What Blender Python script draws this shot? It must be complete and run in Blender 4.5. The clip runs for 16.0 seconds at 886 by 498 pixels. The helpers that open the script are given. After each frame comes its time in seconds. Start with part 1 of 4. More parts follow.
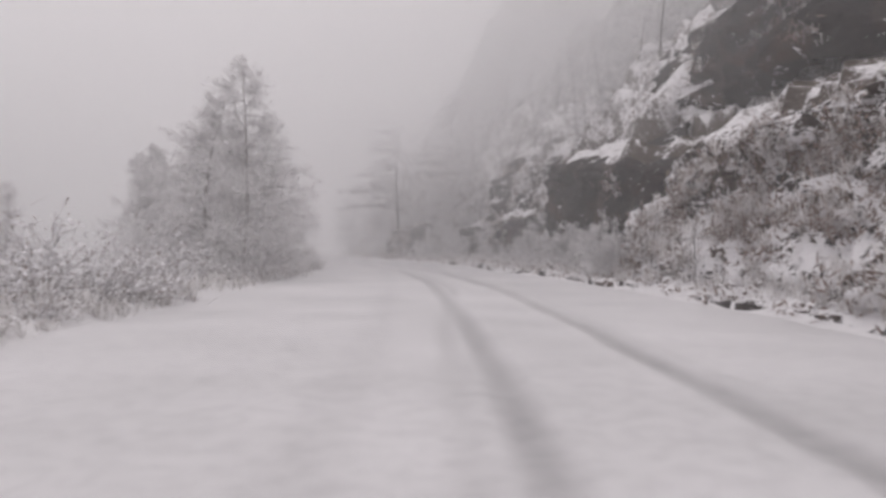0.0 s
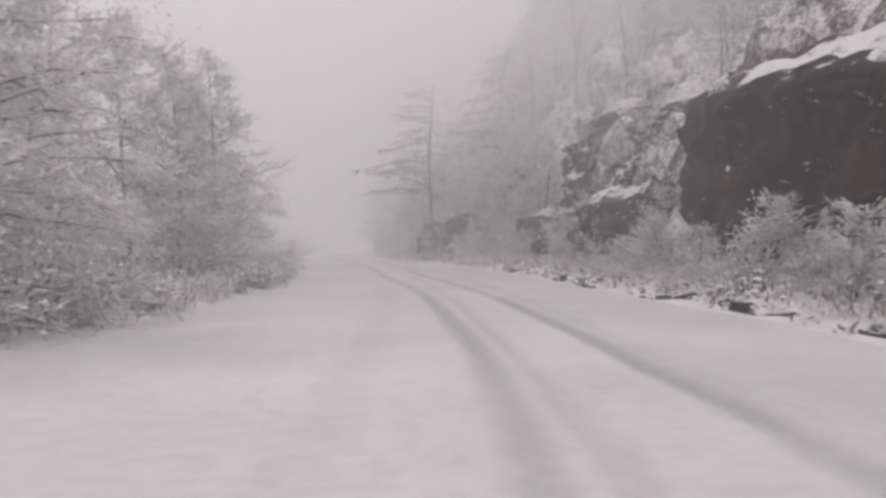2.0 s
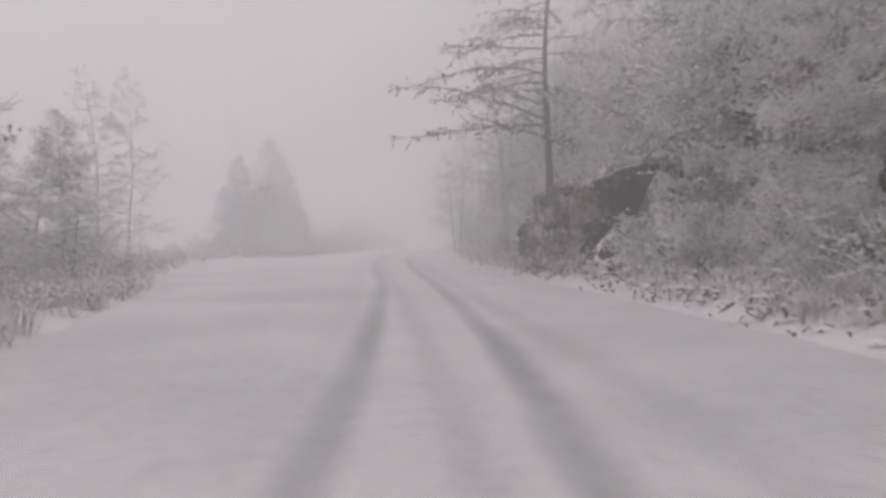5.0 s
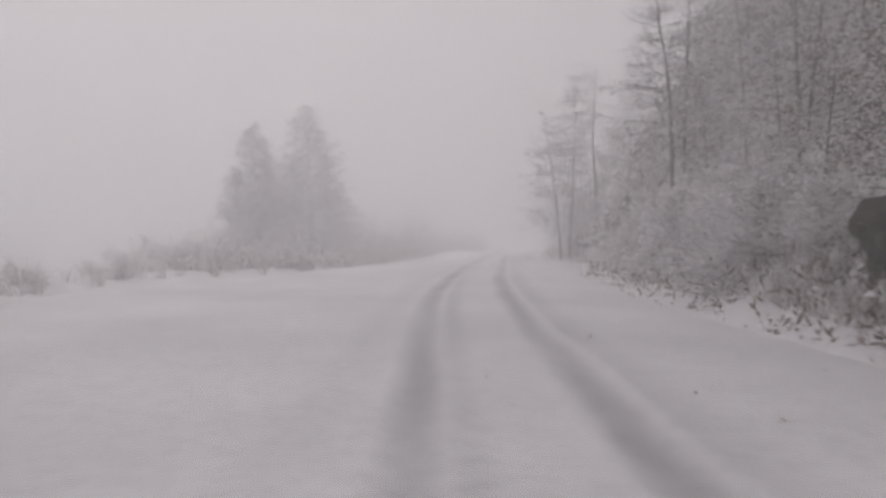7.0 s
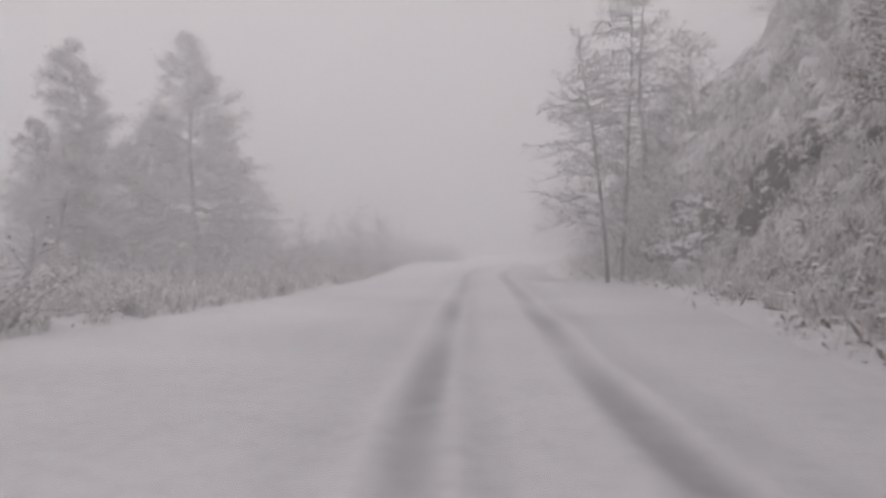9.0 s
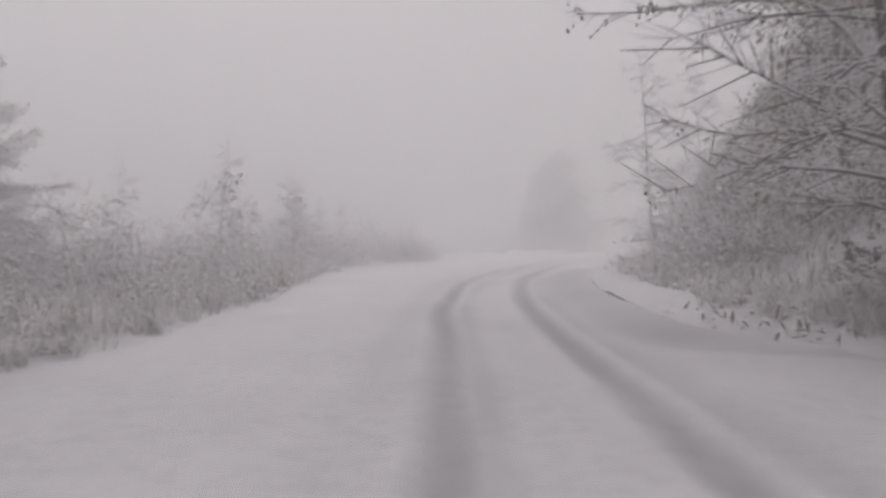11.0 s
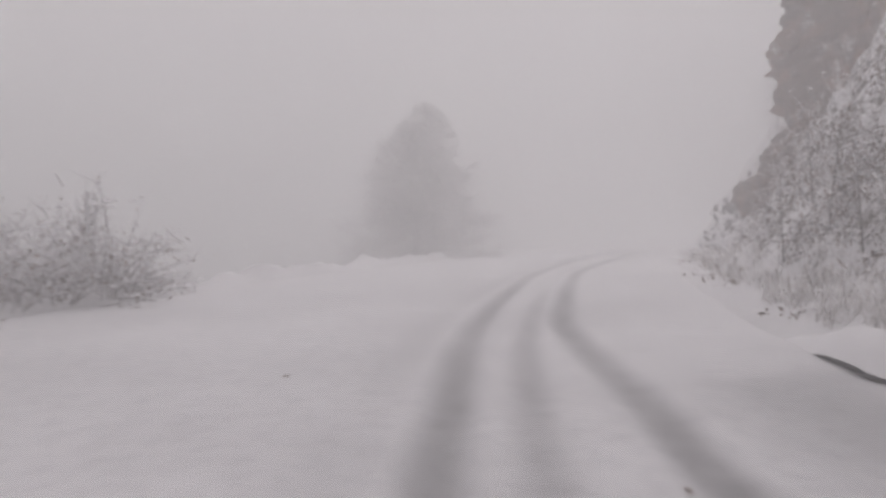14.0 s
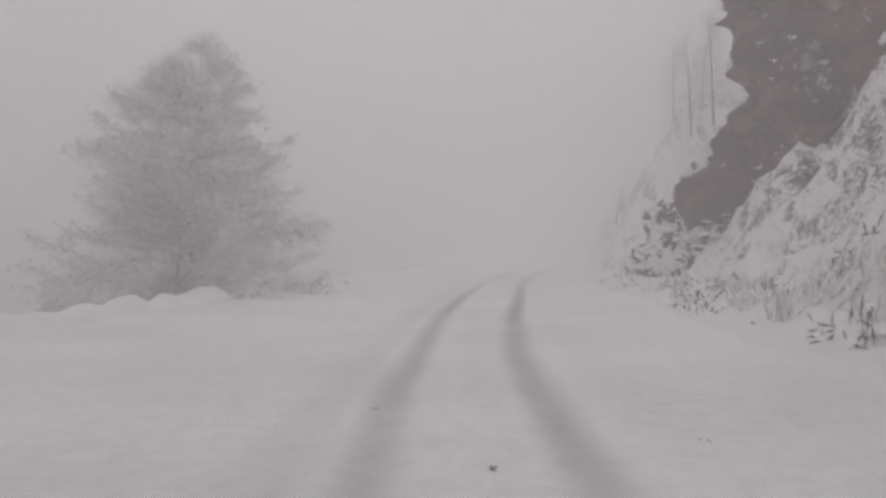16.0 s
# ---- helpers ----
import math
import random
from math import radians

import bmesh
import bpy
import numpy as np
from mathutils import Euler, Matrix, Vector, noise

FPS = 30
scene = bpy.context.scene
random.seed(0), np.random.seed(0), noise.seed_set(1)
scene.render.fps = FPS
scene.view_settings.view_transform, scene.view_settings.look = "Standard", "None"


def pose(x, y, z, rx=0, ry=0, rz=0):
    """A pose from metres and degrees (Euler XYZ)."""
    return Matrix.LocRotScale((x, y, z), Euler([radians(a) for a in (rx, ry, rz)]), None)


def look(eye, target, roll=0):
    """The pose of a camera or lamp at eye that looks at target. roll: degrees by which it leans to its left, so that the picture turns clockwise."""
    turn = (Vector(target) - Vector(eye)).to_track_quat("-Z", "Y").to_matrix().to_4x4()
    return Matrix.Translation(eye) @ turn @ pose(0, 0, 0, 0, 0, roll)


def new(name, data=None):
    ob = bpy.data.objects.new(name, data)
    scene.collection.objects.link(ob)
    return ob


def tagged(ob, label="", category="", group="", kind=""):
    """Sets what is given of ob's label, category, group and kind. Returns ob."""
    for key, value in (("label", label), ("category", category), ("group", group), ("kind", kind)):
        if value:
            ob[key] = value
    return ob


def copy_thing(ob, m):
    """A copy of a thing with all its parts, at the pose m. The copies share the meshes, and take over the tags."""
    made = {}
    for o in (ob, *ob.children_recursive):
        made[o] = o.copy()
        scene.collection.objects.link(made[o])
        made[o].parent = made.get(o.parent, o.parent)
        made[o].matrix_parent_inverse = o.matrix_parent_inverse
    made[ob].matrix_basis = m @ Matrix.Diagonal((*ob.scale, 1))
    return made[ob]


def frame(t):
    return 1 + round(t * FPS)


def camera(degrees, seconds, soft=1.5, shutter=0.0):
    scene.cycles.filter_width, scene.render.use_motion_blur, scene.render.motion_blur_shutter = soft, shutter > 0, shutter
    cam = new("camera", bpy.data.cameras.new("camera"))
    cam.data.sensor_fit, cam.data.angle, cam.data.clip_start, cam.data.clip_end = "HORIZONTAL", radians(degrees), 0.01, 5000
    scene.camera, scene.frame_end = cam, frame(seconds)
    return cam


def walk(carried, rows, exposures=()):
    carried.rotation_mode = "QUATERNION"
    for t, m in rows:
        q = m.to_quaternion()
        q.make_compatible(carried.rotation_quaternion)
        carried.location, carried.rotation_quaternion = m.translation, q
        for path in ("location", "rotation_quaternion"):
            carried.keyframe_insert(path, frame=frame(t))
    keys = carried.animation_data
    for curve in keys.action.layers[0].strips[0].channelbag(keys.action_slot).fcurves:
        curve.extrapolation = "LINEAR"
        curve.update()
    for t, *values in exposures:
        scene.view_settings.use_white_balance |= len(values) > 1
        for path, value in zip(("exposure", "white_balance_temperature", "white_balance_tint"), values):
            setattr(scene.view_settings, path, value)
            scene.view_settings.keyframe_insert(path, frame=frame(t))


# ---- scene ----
cam = camera(59.2, 16.0, soft=3.0, shutter=0.22)
ROWS = [
    (0.0, 0.00, 0.00, 1.10, -0.18, -6.63), (0.5, 0.46, 4.18, 1.10, -0.23, -5.99), (1.0, 0.86, 8.35, 1.10, -0.25, -5.11),
    (1.5, 1.17, 12.20, 1.11, 0.04, -4.32), (2.0, 1.43, 16.02, 1.11, -0.35, -3.64), (2.5, 1.66, 20.08, 1.10, -0.40, -3.03),
    (3.0, 1.86, 24.32, 1.10, -0.90, -2.46), (3.5, 1.99, 28.63, 1.09, -0.76, -1.25), (4.0, 2.04, 32.94, 1.10, -0.69, -0.06),
    (4.5, 1.98, 37.27, 1.10, -0.71, 1.31), (5.0, 1.81, 41.60, 1.10, -0.87, 3.03), (5.5, 1.49, 45.93, 1.10, -0.79, 5.37),
    (6.0, 1.00, 50.22, 1.10, -0.48, 7.54), (6.5, 0.40, 54.46, 1.10, -0.69, 8.56), (7.0, -0.25, 58.69, 1.10, -0.77, 8.72),
    (7.5, -0.91, 62.84, 1.10, -0.76, 9.06), (8.0, -1.53, 66.90, 1.10, -0.51, 8.36), (8.5, -2.10, 70.93, 1.10, -0.36, 7.63),
    (9.0, -2.60, 74.99, 1.10, -0.28, 6.30), (9.5, -3.01, 78.96, 1.10, -0.57, 5.43), (10.0, -3.38, 82.93, 1.10, -0.62, 4.84),
    (10.5, -3.70, 86.88, 1.10, -0.67, 4.40), (11.0, -3.99, 90.77, 1.10, -0.80, 4.06), (11.5, -4.25, 94.56, 1.10, -1.03, 3.72),
    (12.0, -4.50, 98.15, 1.10, -1.33, 4.05), (12.5, -4.74, 101.56, 1.10, -1.22, 3.82), (13.0, -4.89, 105.04, 1.10, -0.86, 0.91),
    (13.5, -4.81, 108.79, 1.10, -0.81, -3.41), (14.0, -4.40, 112.73, 1.10, -0.98, -8.70), (14.5, -3.65, 116.73, 1.10, -0.66, -12.62),
    (15.0, -2.68, 120.61, 1.11, -0.37, -15.55), (15.5, -1.61, 124.21, 1.11, 0.17, -17.82), (16.0, -0.44, 127.64, 1.11, 0.46, -19.92),
]
walk(cam, [(t, pose(x, y, z, 90 + pitch, 0, yaw)) for t, x, y, z, pitch, yaw in ROWS], exposures=[(0.0, 0.2), (1.0, 0.22), (2.2, 0.38), (5.5, 0.38), (9.0, 0.27), (12.0, 0.22), (14.0, 0.06), (15.0, -0.02), (16.0, -0.16)])

# ---- world: fog-filled overcast sky ----
world = bpy.data.worlds.new("overcast_world")
scene.world = world
world.use_nodes = True
wn, wl = world.node_tree.nodes, world.node_tree.links
sky = wn.new("ShaderNodeTexSky")
sky.sky_type, sky.sun_disc = "NISHITA", False
sky.sun_elevation, sky.sun_rotation, sky.dust_density = radians(42), radians(150), 6.0
pale = wn.new("ShaderNodeHueSaturation")
pale.inputs["Saturation"].default_value, pale.inputs["Value"].default_value = 0.12, 0.02
cloud = wn.new("ShaderNodeMixRGB")
cloud.inputs["Fac"].default_value = 0.85
cloud.inputs["Color2"].default_value = (0.642, 0.600, 0.628, 1)
wl.new(sky.outputs["Color"], pale.inputs["Color"])
wl.new(pale.outputs["Color"], cloud.inputs["Color1"])
wl.new(cloud.outputs["Color"], wn["Background"].inputs["Color"])
wn["Background"].inputs["Strength"].default_value = 1.5

sun = new("sun", bpy.data.lights.new("sun", "SUN"))
sun.data.energy, sun.data.angle, sun.data.color = 0.5, radians(40), (1.0, 0.97, 0.93)
sun.matrix_world = look((30, 60, 60), (10, 80, 0))

# ---- fog: one slab of mist lying over the road and the hillside ----
scene.cycles.volume_bounces = 8
scene.cycles.max_bounces = 14
FOG = (0.0045, 0.017, 0.030)


def fog_slab():
    mat = bpy.data.materials.new("mist")
    mat.use_nodes = True
    nt = mat.node_tree
    nt.nodes.remove(nt.nodes["Principled BSDF"])
    v = nt.nodes.new("ShaderNodeVolumeScatter")
    v.inputs["Color"].default_value = (1, 1, 1, 1)
    where = nt.nodes.new("ShaderNodeNewGeometry")
    split = nt.nodes.new("ShaderNodeSeparateXYZ")
    nt.links.new(where.outputs["Position"], split.inputs[0])

    def rising(axis, a, b, lo, hi):
        n = nt.nodes.new("ShaderNodeMapRange")
        for key, value in (("From Min", a), ("From Max", b), ("To Min", lo), ("To Max", hi)):
            n.inputs[key].default_value = value
        nt.links.new(split.outputs[axis], n.inputs["Value"])
        return n.outputs["Result"]

    def both(op, a, b):
        n = nt.nodes.new("ShaderNodeMath")
        n.operation = op
        nt.links.new(a, n.inputs[0])
        nt.links.new(b, n.inputs[1])
        return n.outputs[0]

    # thin over the first stretch of road, thicker on the height and up the slope
    low = both("ADD", rising("Y", 14, 58, 0.0, FOG[1] - FOG[0]), rising("Y", 58, 112, FOG[0], FOG[0] + FOG[2] - FOG[1]))
    high = both("MULTIPLY", rising("Z", 3.5, 9.0, 0.0, 0.024), rising("Y", 80, 112, 1.0, 0.0))
    high = both("MULTIPLY", high, rising("Y", 20, 42, 0.15, 1.0))
    # thin before the rock of the last cliff
    clear = both("MULTIPLY", rising("X", -1, 5, 0.0, 0.55), both("MULTIPLY", rising("Y", 116, 124, 0.0, 1.0), rising("Y", 148, 154, 1.0, 0.0)))
    thin = nt.nodes.new("ShaderNodeMath")
    thin.operation = "SUBTRACT"
    thin.inputs[0].default_value = 1.0
    nt.links.new(clear, thin.inputs[1])
    nt.links.new(both("MULTIPLY", both("ADD", low, high), thin.outputs[0]), v.inputs["Density"])
    nt.links.new(v.outputs[0], nt.nodes["Material Output"].inputs["Volume"])
    bm = bmesh.new()
    bmesh.ops.create_cube(bm, size=1)
    me = bpy.data.meshes.new("fog")
    bm.to_mesh(me)
    bm.free()
    me.materials.append(mat)
    ob = new("fog", me)
    ob.location, ob.scale = (-20, 90, 6), (420, 460, 52)
    tagged(ob, "pale grey mist hanging over the snowy road", "fog", kind="stuff")


fog_slab()


# ---- materials ----
def ramp(nt, src, stops):
    r = nt.nodes.new("ShaderNodeValToRGB")
    el = r.color_ramp.elements
    while len(el) < len(stops):
        el.new(0.5)
    for e, (p, c) in zip(el, stops):
        e.position, e.color = p, (*c, 1) if len(c) == 3 else c
    nt.links.new(src, r.inputs["Fac"])
    return r.outputs["Color"]


def noise_node(nt, scale, detail=5, rough=0.55, coords=None, dist=0.0):
    n = nt.nodes.new("ShaderNodeTexNoise")
    n.inputs["Scale"].default_value, n.inputs["Detail"].default_value = scale, detail
    n.inputs["Roughness"].default_value, n.inputs["Distortion"].default_value = rough, dist
    nt.links.new(coords or place(nt), n.inputs["Vector"])
    return n.outputs["Fac"]


def place(nt):
    if "where" not in nt.nodes:
        g = nt.nodes.new("ShaderNodeNewGeometry")
        g.name = "where"
    return nt.nodes["where"].outputs["Position"]


def calc(nt, op, a, b=None):
    m = nt.nodes.new("ShaderNodeMath")
    m.operation = op
    for i, v in enumerate((a, b)):
        if v is None:
            continue
        if isinstance(v, (int, float)):
            m.inputs[i].default_value = v
        else:
            nt.links.new(v, m.inputs[i])
    return m.outputs[0]


def blend(nt, fac, a, b):
    m = nt.nodes.new("ShaderNodeMixRGB")
    for sock, v in ((m.inputs["Fac"], fac), (m.inputs["Color1"], a), (m.inputs["Color2"], b)):
        if isinstance(v, tuple):
            sock.default_value = (*v, 1)
        elif isinstance(v, float):
            sock.default_value = v
        else:
            nt.links.new(v, sock)
    return m.outputs["Color"]


def material(name, rough=0.8, spec=0.25):
    m = bpy.data.materials.new(name)
    m.use_nodes = True
    b = m.node_tree.nodes["Principled BSDF"]
    b.inputs["Roughness"].default_value, b.inputs["Specular IOR Level"].default_value = rough, spec
    return m, m.node_tree, b


def bump(nt, b, height, strength, distance):
    n = nt.nodes.new("ShaderNodeBump")
    n.inputs["Strength"].default_value, n.inputs["Distance"].default_value = strength, distance
    nt.links.new(height, n.inputs["Height"])
    nt.links.new(n.outputs["Normal"], b.inputs["Normal"])


def facing_up(nt):
    s = nt.nodes.new("ShaderNodeSeparateXYZ")
    place(nt)
    nt.links.new(nt.nodes["where"].outputs["True Normal"], s.inputs[0])
    return calc(nt, "ABSOLUTE", s.outputs["Z"])


def snow_material(name, lo, hi, scale):
    m, nt, b = material(name, 0.7, 0.2)
    n = noise_node(nt, scale)
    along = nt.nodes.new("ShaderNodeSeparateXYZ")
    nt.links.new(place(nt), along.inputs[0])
    # base colour is darker before y 50 and reaches full tone by y 115
    paler = nt.nodes.new("ShaderNodeMapRange")
    paler.inputs["From Min"].default_value, paler.inputs["From Max"].default_value = 50, 115
    nt.links.new(along.outputs["Y"], paler.inputs["Value"])
    darker = ramp(nt, n, [(0.3, tuple(c * 0.84 for c in lo)), (0.7, tuple(c * 0.86 for c in hi))])
    nt.links.new(blend(nt, paler.outputs["Result"], darker, ramp(nt, n, [(0.3, lo), (0.7, hi)])), b.inputs["Base Color"])
    bump(nt, b, noise_node(nt, 9.0, 6), 0.5, 0.03)
    return m


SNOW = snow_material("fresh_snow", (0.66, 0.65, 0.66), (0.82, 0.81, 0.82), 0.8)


def road_snow():
    """Driven snow: trodden grey slush in the wheel ruts (the sheet's rut layer), loose snow between."""
    m, nt, b = material("road_snow", 0.6, 0.3)
    att = nt.nodes.new("ShaderNodeAttribute")
    att.attribute_name = "rut"
    worn = calc(nt, "MULTIPLY", att.outputs["Fac"], ramp(nt, noise_node(nt, 2.2, 5), [(0.25, (0.86,) * 3), (0.65, (1.0,) * 3)]))
    loose = ramp(nt, noise_node(nt, 0.35, 6), [(0.3, (0.53, 0.525, 0.53)), (0.7, (0.67, 0.66, 0.67))])
    deep = ramp(nt, noise_node(nt, 0.35, 6), [(0.3, (0.68, 0.67, 0.68)), (0.7, (0.8, 0.79, 0.8))])
    along = nt.nodes.new("ShaderNodeSeparateXYZ")
    nt.links.new(place(nt), along.inputs[0])
    # base colour goes over to the paler ramp between y 50 and 115
    farther = nt.nodes.new("ShaderNodeMapRange")
    farther.inputs["From Min"].default_value, farther.inputs["From Max"].default_value = 50, 115
    nt.links.new(along.outputs["Y"], farther.inputs["Value"])
    loose = blend(nt, farther.outputs["Result"], loose, deep)
    slush = ramp(nt, noise_node(nt, 3.0, 5), [(0.3, (0.33, 0.325, 0.33)), (0.75, (0.41, 0.405, 0.41))])
    crumbs = ramp(nt, noise_node(nt, 5.5, 6, 0.7), [(0.32, (0.84, 0.84, 0.845)), (0.55, (1.0, 1.0, 1.0))])
    mix = nt.nodes.new("ShaderNodeMixRGB")
    mix.blend_type = "MULTIPLY"
    mix.inputs["Fac"].default_value = 0.8
    nt.links.new(blend(nt, worn, loose, slush), mix.inputs["Color1"])
    nt.links.new(crumbs, mix.inputs["Color2"])
    nt.links.new(mix.outputs["Color"], b.inputs["Base Color"])
    bump(nt, b, noise_node(nt, 4.0, 6, 0.65), 0.4, 0.035)
    return m


def rock_material(name, dark, light, tint, cover, fine=1.0):
    """Wet dark rock with stained bands; snow lies where the surface turns upwards."""
    m, nt, b = material(name, 0.75, 0.15)
    n1, n2 = noise_node(nt, 0.7, 6, 0.6, dist=0.6), noise_node(nt, 4.5, 6, 0.65)
    base = blend(nt, ramp(nt, n2, [(0.35, (0, 0, 0)), (0.7, (1, 1, 1))]), dark, light)
    base = blend(nt, ramp(nt, n1, [(0.48, (0, 0, 0)), (0.66, (0.85,) * 3)]), base, tint)
    patch = calc(nt, "ADD", calc(nt, "SUBTRACT", noise_node(nt, fine, 4, 0.6, dist=0.4), 0.5), calc(nt, "MULTIPLY", calc(nt, "SUBTRACT", noise_node(nt, 3.6 * fine, 7, 0.74), 0.5), 1.1))
    lie = calc(nt, "ADD", calc(nt, "MULTIPLY", facing_up(nt), 0.4), calc(nt, "MULTIPLY", patch, 2.0))
    snow = ramp(nt, lie, [(cover, (0, 0, 0)), (cover + 0.1, (1, 1, 1))])
    nt.links.new(blend(nt, snow, base, (0.8, 0.79, 0.8)), b.inputs["Base Color"])
    bump(nt, b, n2, 0.9, 0.12)
    return m


ROCK = rock_material("wet_rock", (0.009, 0.007, 0.0065), (0.03, 0.023, 0.021), (0.062, 0.036, 0.026), 0.68, 1.5)
ROCK_BROWN = rock_material("brown_rock", (0.05, 0.028, 0.02), (0.13, 0.073, 0.05), (0.23, 0.112, 0.066), 0.6, 1.6)
ROCK_MID = rock_material("snow_flecked_rock", (0.012, 0.01, 0.009), (0.04, 0.032, 0.029), (0.065, 0.04, 0.031), 0.40, 1.4)
ROCK_SNOWY = rock_material("snow_caught_rock", (0.022, 0.018, 0.017), (0.06, 0.05, 0.046), (0.085, 0.055, 0.042), 0.2, 2.3)

ROCK_BANK = rock_material("snowy_rubble", (0.022, 0.018, 0.017), (0.07, 0.056, 0.05), (0.1, 0.068, 0.052), -0.02, 1.7)


def hillside_material():
    m, nt, b = material("snowy_hillside", 0.85, 0.15)
    n1, n2 = noise_node(nt, 1.3, 6, 0.6), noise_node(nt, 8.0, 8, 0.75)
    soil = blend(nt, n2, (0.05, 0.04, 0.034), (0.15, 0.125, 0.105))
    along = nt.nodes.new("ShaderNodeSeparateXYZ")
    nt.links.new(place(nt), along.inputs[0])
    deeper = nt.nodes.new("ShaderNodeMapRange")
    deeper.inputs["From Min"].default_value, deeper.inputs["From Max"].default_value = 116, 124
    deeper.inputs["To Min"].default_value, deeper.inputs["To Max"].default_value = 0.03, 0.09
    nt.links.new(along.outputs["Y"], deeper.inputs["Value"])
    up = calc(nt, "ADD", calc(nt, "ADD", facing_up(nt), deeper.outputs["Result"]), calc(nt, "ADD", calc(nt, "MULTIPLY", calc(nt, "SUBTRACT", n2, 0.5), 1.6), calc(nt, "MULTIPLY", calc(nt, "SUBTRACT", n1, 0.5), 1.2)))
    cover = ramp(nt, up, [(0.30, (0, 0, 0)), (0.62, (1, 1, 1))])
    nt.links.new(blend(nt, cover, soil, ramp(nt, n2, [(0.3, (0.68, 0.67, 0.68)), (0.7, (0.84, 0.83, 0.84))])), b.inputs["Base Color"])
    bump(nt, b, n2, 0.45, 0.12)
    return m


HILL = hillside_material()


def woods_material():
    """Snow-dusted scrub and woodland, seen only through the mist; the unseen valley part is added to dim the mist."""
    m, nt, b = material("woodland_mist_dimmer", 0.9, 0.1)
    n = noise_node(nt, 1.1, 8, 0.7)
    nt.links.new(ramp(nt, n, [(0.38, (0.045, 0.042, 0.04)), (0.66, (0.34, 0.33, 0.335))]), b.inputs["Base Color"])
    bump(nt, b, n, 1.0, 0.4)
    return m


WOODS = woods_material()


def thin_through(m, nt, b, colour, share):
    """Thin leaves and loose snow let part of the light through."""
    t, mix = nt.nodes.new("ShaderNodeBsdfTranslucent"), nt.nodes.new("ShaderNodeMixShader")
    mix.inputs["Fac"].default_value = share
    nt.links.new(colour, t.inputs["Color"])
    nt.links.new(b.outputs[0], mix.inputs[1])
    nt.links.new(t.outputs[0], mix.inputs[2])
    nt.links.new(mix.outputs[0], nt.nodes["Material Output"].inputs["Surface"])


def plain(name, lo, hi, scale, rough=0.85, thin=0.0):
    m, nt, b = material(name, rough, 0.15)
    colour = ramp(nt, noise_node(nt, scale, 4), [(0.3, lo), (0.7, hi)])
    nt.links.new(colour, b.inputs["Base Color"])
    if thin:
        thin_through(m, nt, b, colour, thin)
    return m


CAP = plain("clinging_snow", (0.82, 0.81, 0.82), (0.93, 0.92, 0.93), 14.0, 0.7, thin=0.4)
FROST_BARK = plain("frosted_bark", (0.16, 0.148, 0.142), (0.62, 0.6, 0.6), 6.0)
BARK = plain("dark_bark", (0.035, 0.03, 0.028), (0.11, 0.095, 0.085), 9.0)
LEAF = plain("withered_leaf", (0.10, 0.075, 0.064), (0.40, 0.325, 0.29), 5.0, thin=0.35)
DRY_LEAF = plain("dark_dry_leaf", (0.05, 0.036, 0.03), (0.17, 0.125, 0.105), 6.0, thin=0.3)
NEEDLE = plain("frosted_needles", (0.52, 0.51, 0.505), (0.92, 0.91, 0.91), 3.2, thin=0.5)
GRASS = plain("dead_grass", (0.10, 0.078, 0.055), (0.30, 0.25, 0.20), 2.0, thin=0.3)
FROST_GRASS = plain("frosted_grass", (0.36, 0.335, 0.32), (0.92, 0.91, 0.91), 3.5, thin=0.4)
CONCRETE = plain("wet_concrete", (0.14, 0.135, 0.13), (0.36, 0.35, 0.345), 3.0)

# ---- the line of the road: distance s along it, d to its right ----
LINE = [(0.0, 0.0), (0.82, 7.96), (1.42, 15.93), (1.84, 23.92), (2.03, 31.92), (1.88, 39.92), (1.27, 47.89), (0.19, 55.82),
        (-1.04, 63.72), (-2.19, 71.64), (-3.07, 79.59), (-3.75, 87.56), (-4.32, 95.54), (-4.83, 103.52), (-4.53, 111.51),
        (-3.0, 119.35), (-0.66, 127.0)]


def road_line():
    pts = [Vector(p) for p in LINE]
    pts = [pts[0] + (pts[0] - pts[1]) * k for k in range(12, 0, -1)] + pts
    turn = math.atan2(pts[-1].x - pts[-2].x, pts[-1].y - pts[-2].y)
    for k in range(30):
        turn += radians(2.4 if k < 5 else 0.0)
        pts.append(pts[-1] + Vector((math.sin(turn), math.cos(turn))) * 8)
    out = []
    for i in range(1, len(pts) - 2):
        a, b, c, d = pts[i - 1:i + 3]
        for k in range(8):
            t = k / 8
            out.append(0.5 * ((2 * b) + (c - a) * t + (2 * a - 5 * b + 4 * c - d) * t * t + (3 * b - a - 3 * c + d) * t ** 3))
    xy = np.array([tuple(p) for p in out])
    s = np.concatenate([[0], np.cumsum(np.linalg.norm(np.diff(xy, axis=0), axis=1))])
    s -= s[8 * 11]
    tan = np.gradient(xy, axis=0)
    tan /= np.linalg.norm(tan, axis=1, keepdims=True)
    return s, xy, np.stack([tan[:, 1], -tan[:, 0]], 1)


LS, LXY, LN = road_line()


def at(s, d):
    """World x, y of the place s along the road and d to its right (arrays)."""
    s, d = np.asarray(s, float), np.asarray(d, float)
    return (np.interp(s, LS, LXY[:, 0]) + d * np.interp(s, LS, LN[:, 0]), np.interp(s, LS, LXY[:, 1]) + d * np.interp(s, LS, LN[:, 1]))


def locate(x, y):
    """The s and d of a place in the world."""
    i = int(np.argmin((LXY[:, 0] - x) ** 2 + (LXY[:, 1] - y) ** 2))
    off = np.array([x, y]) - LXY[i]
    return float(LS[i] + off @ np.array([-LN[i, 1], LN[i, 0]])), float(off @ LN[i])


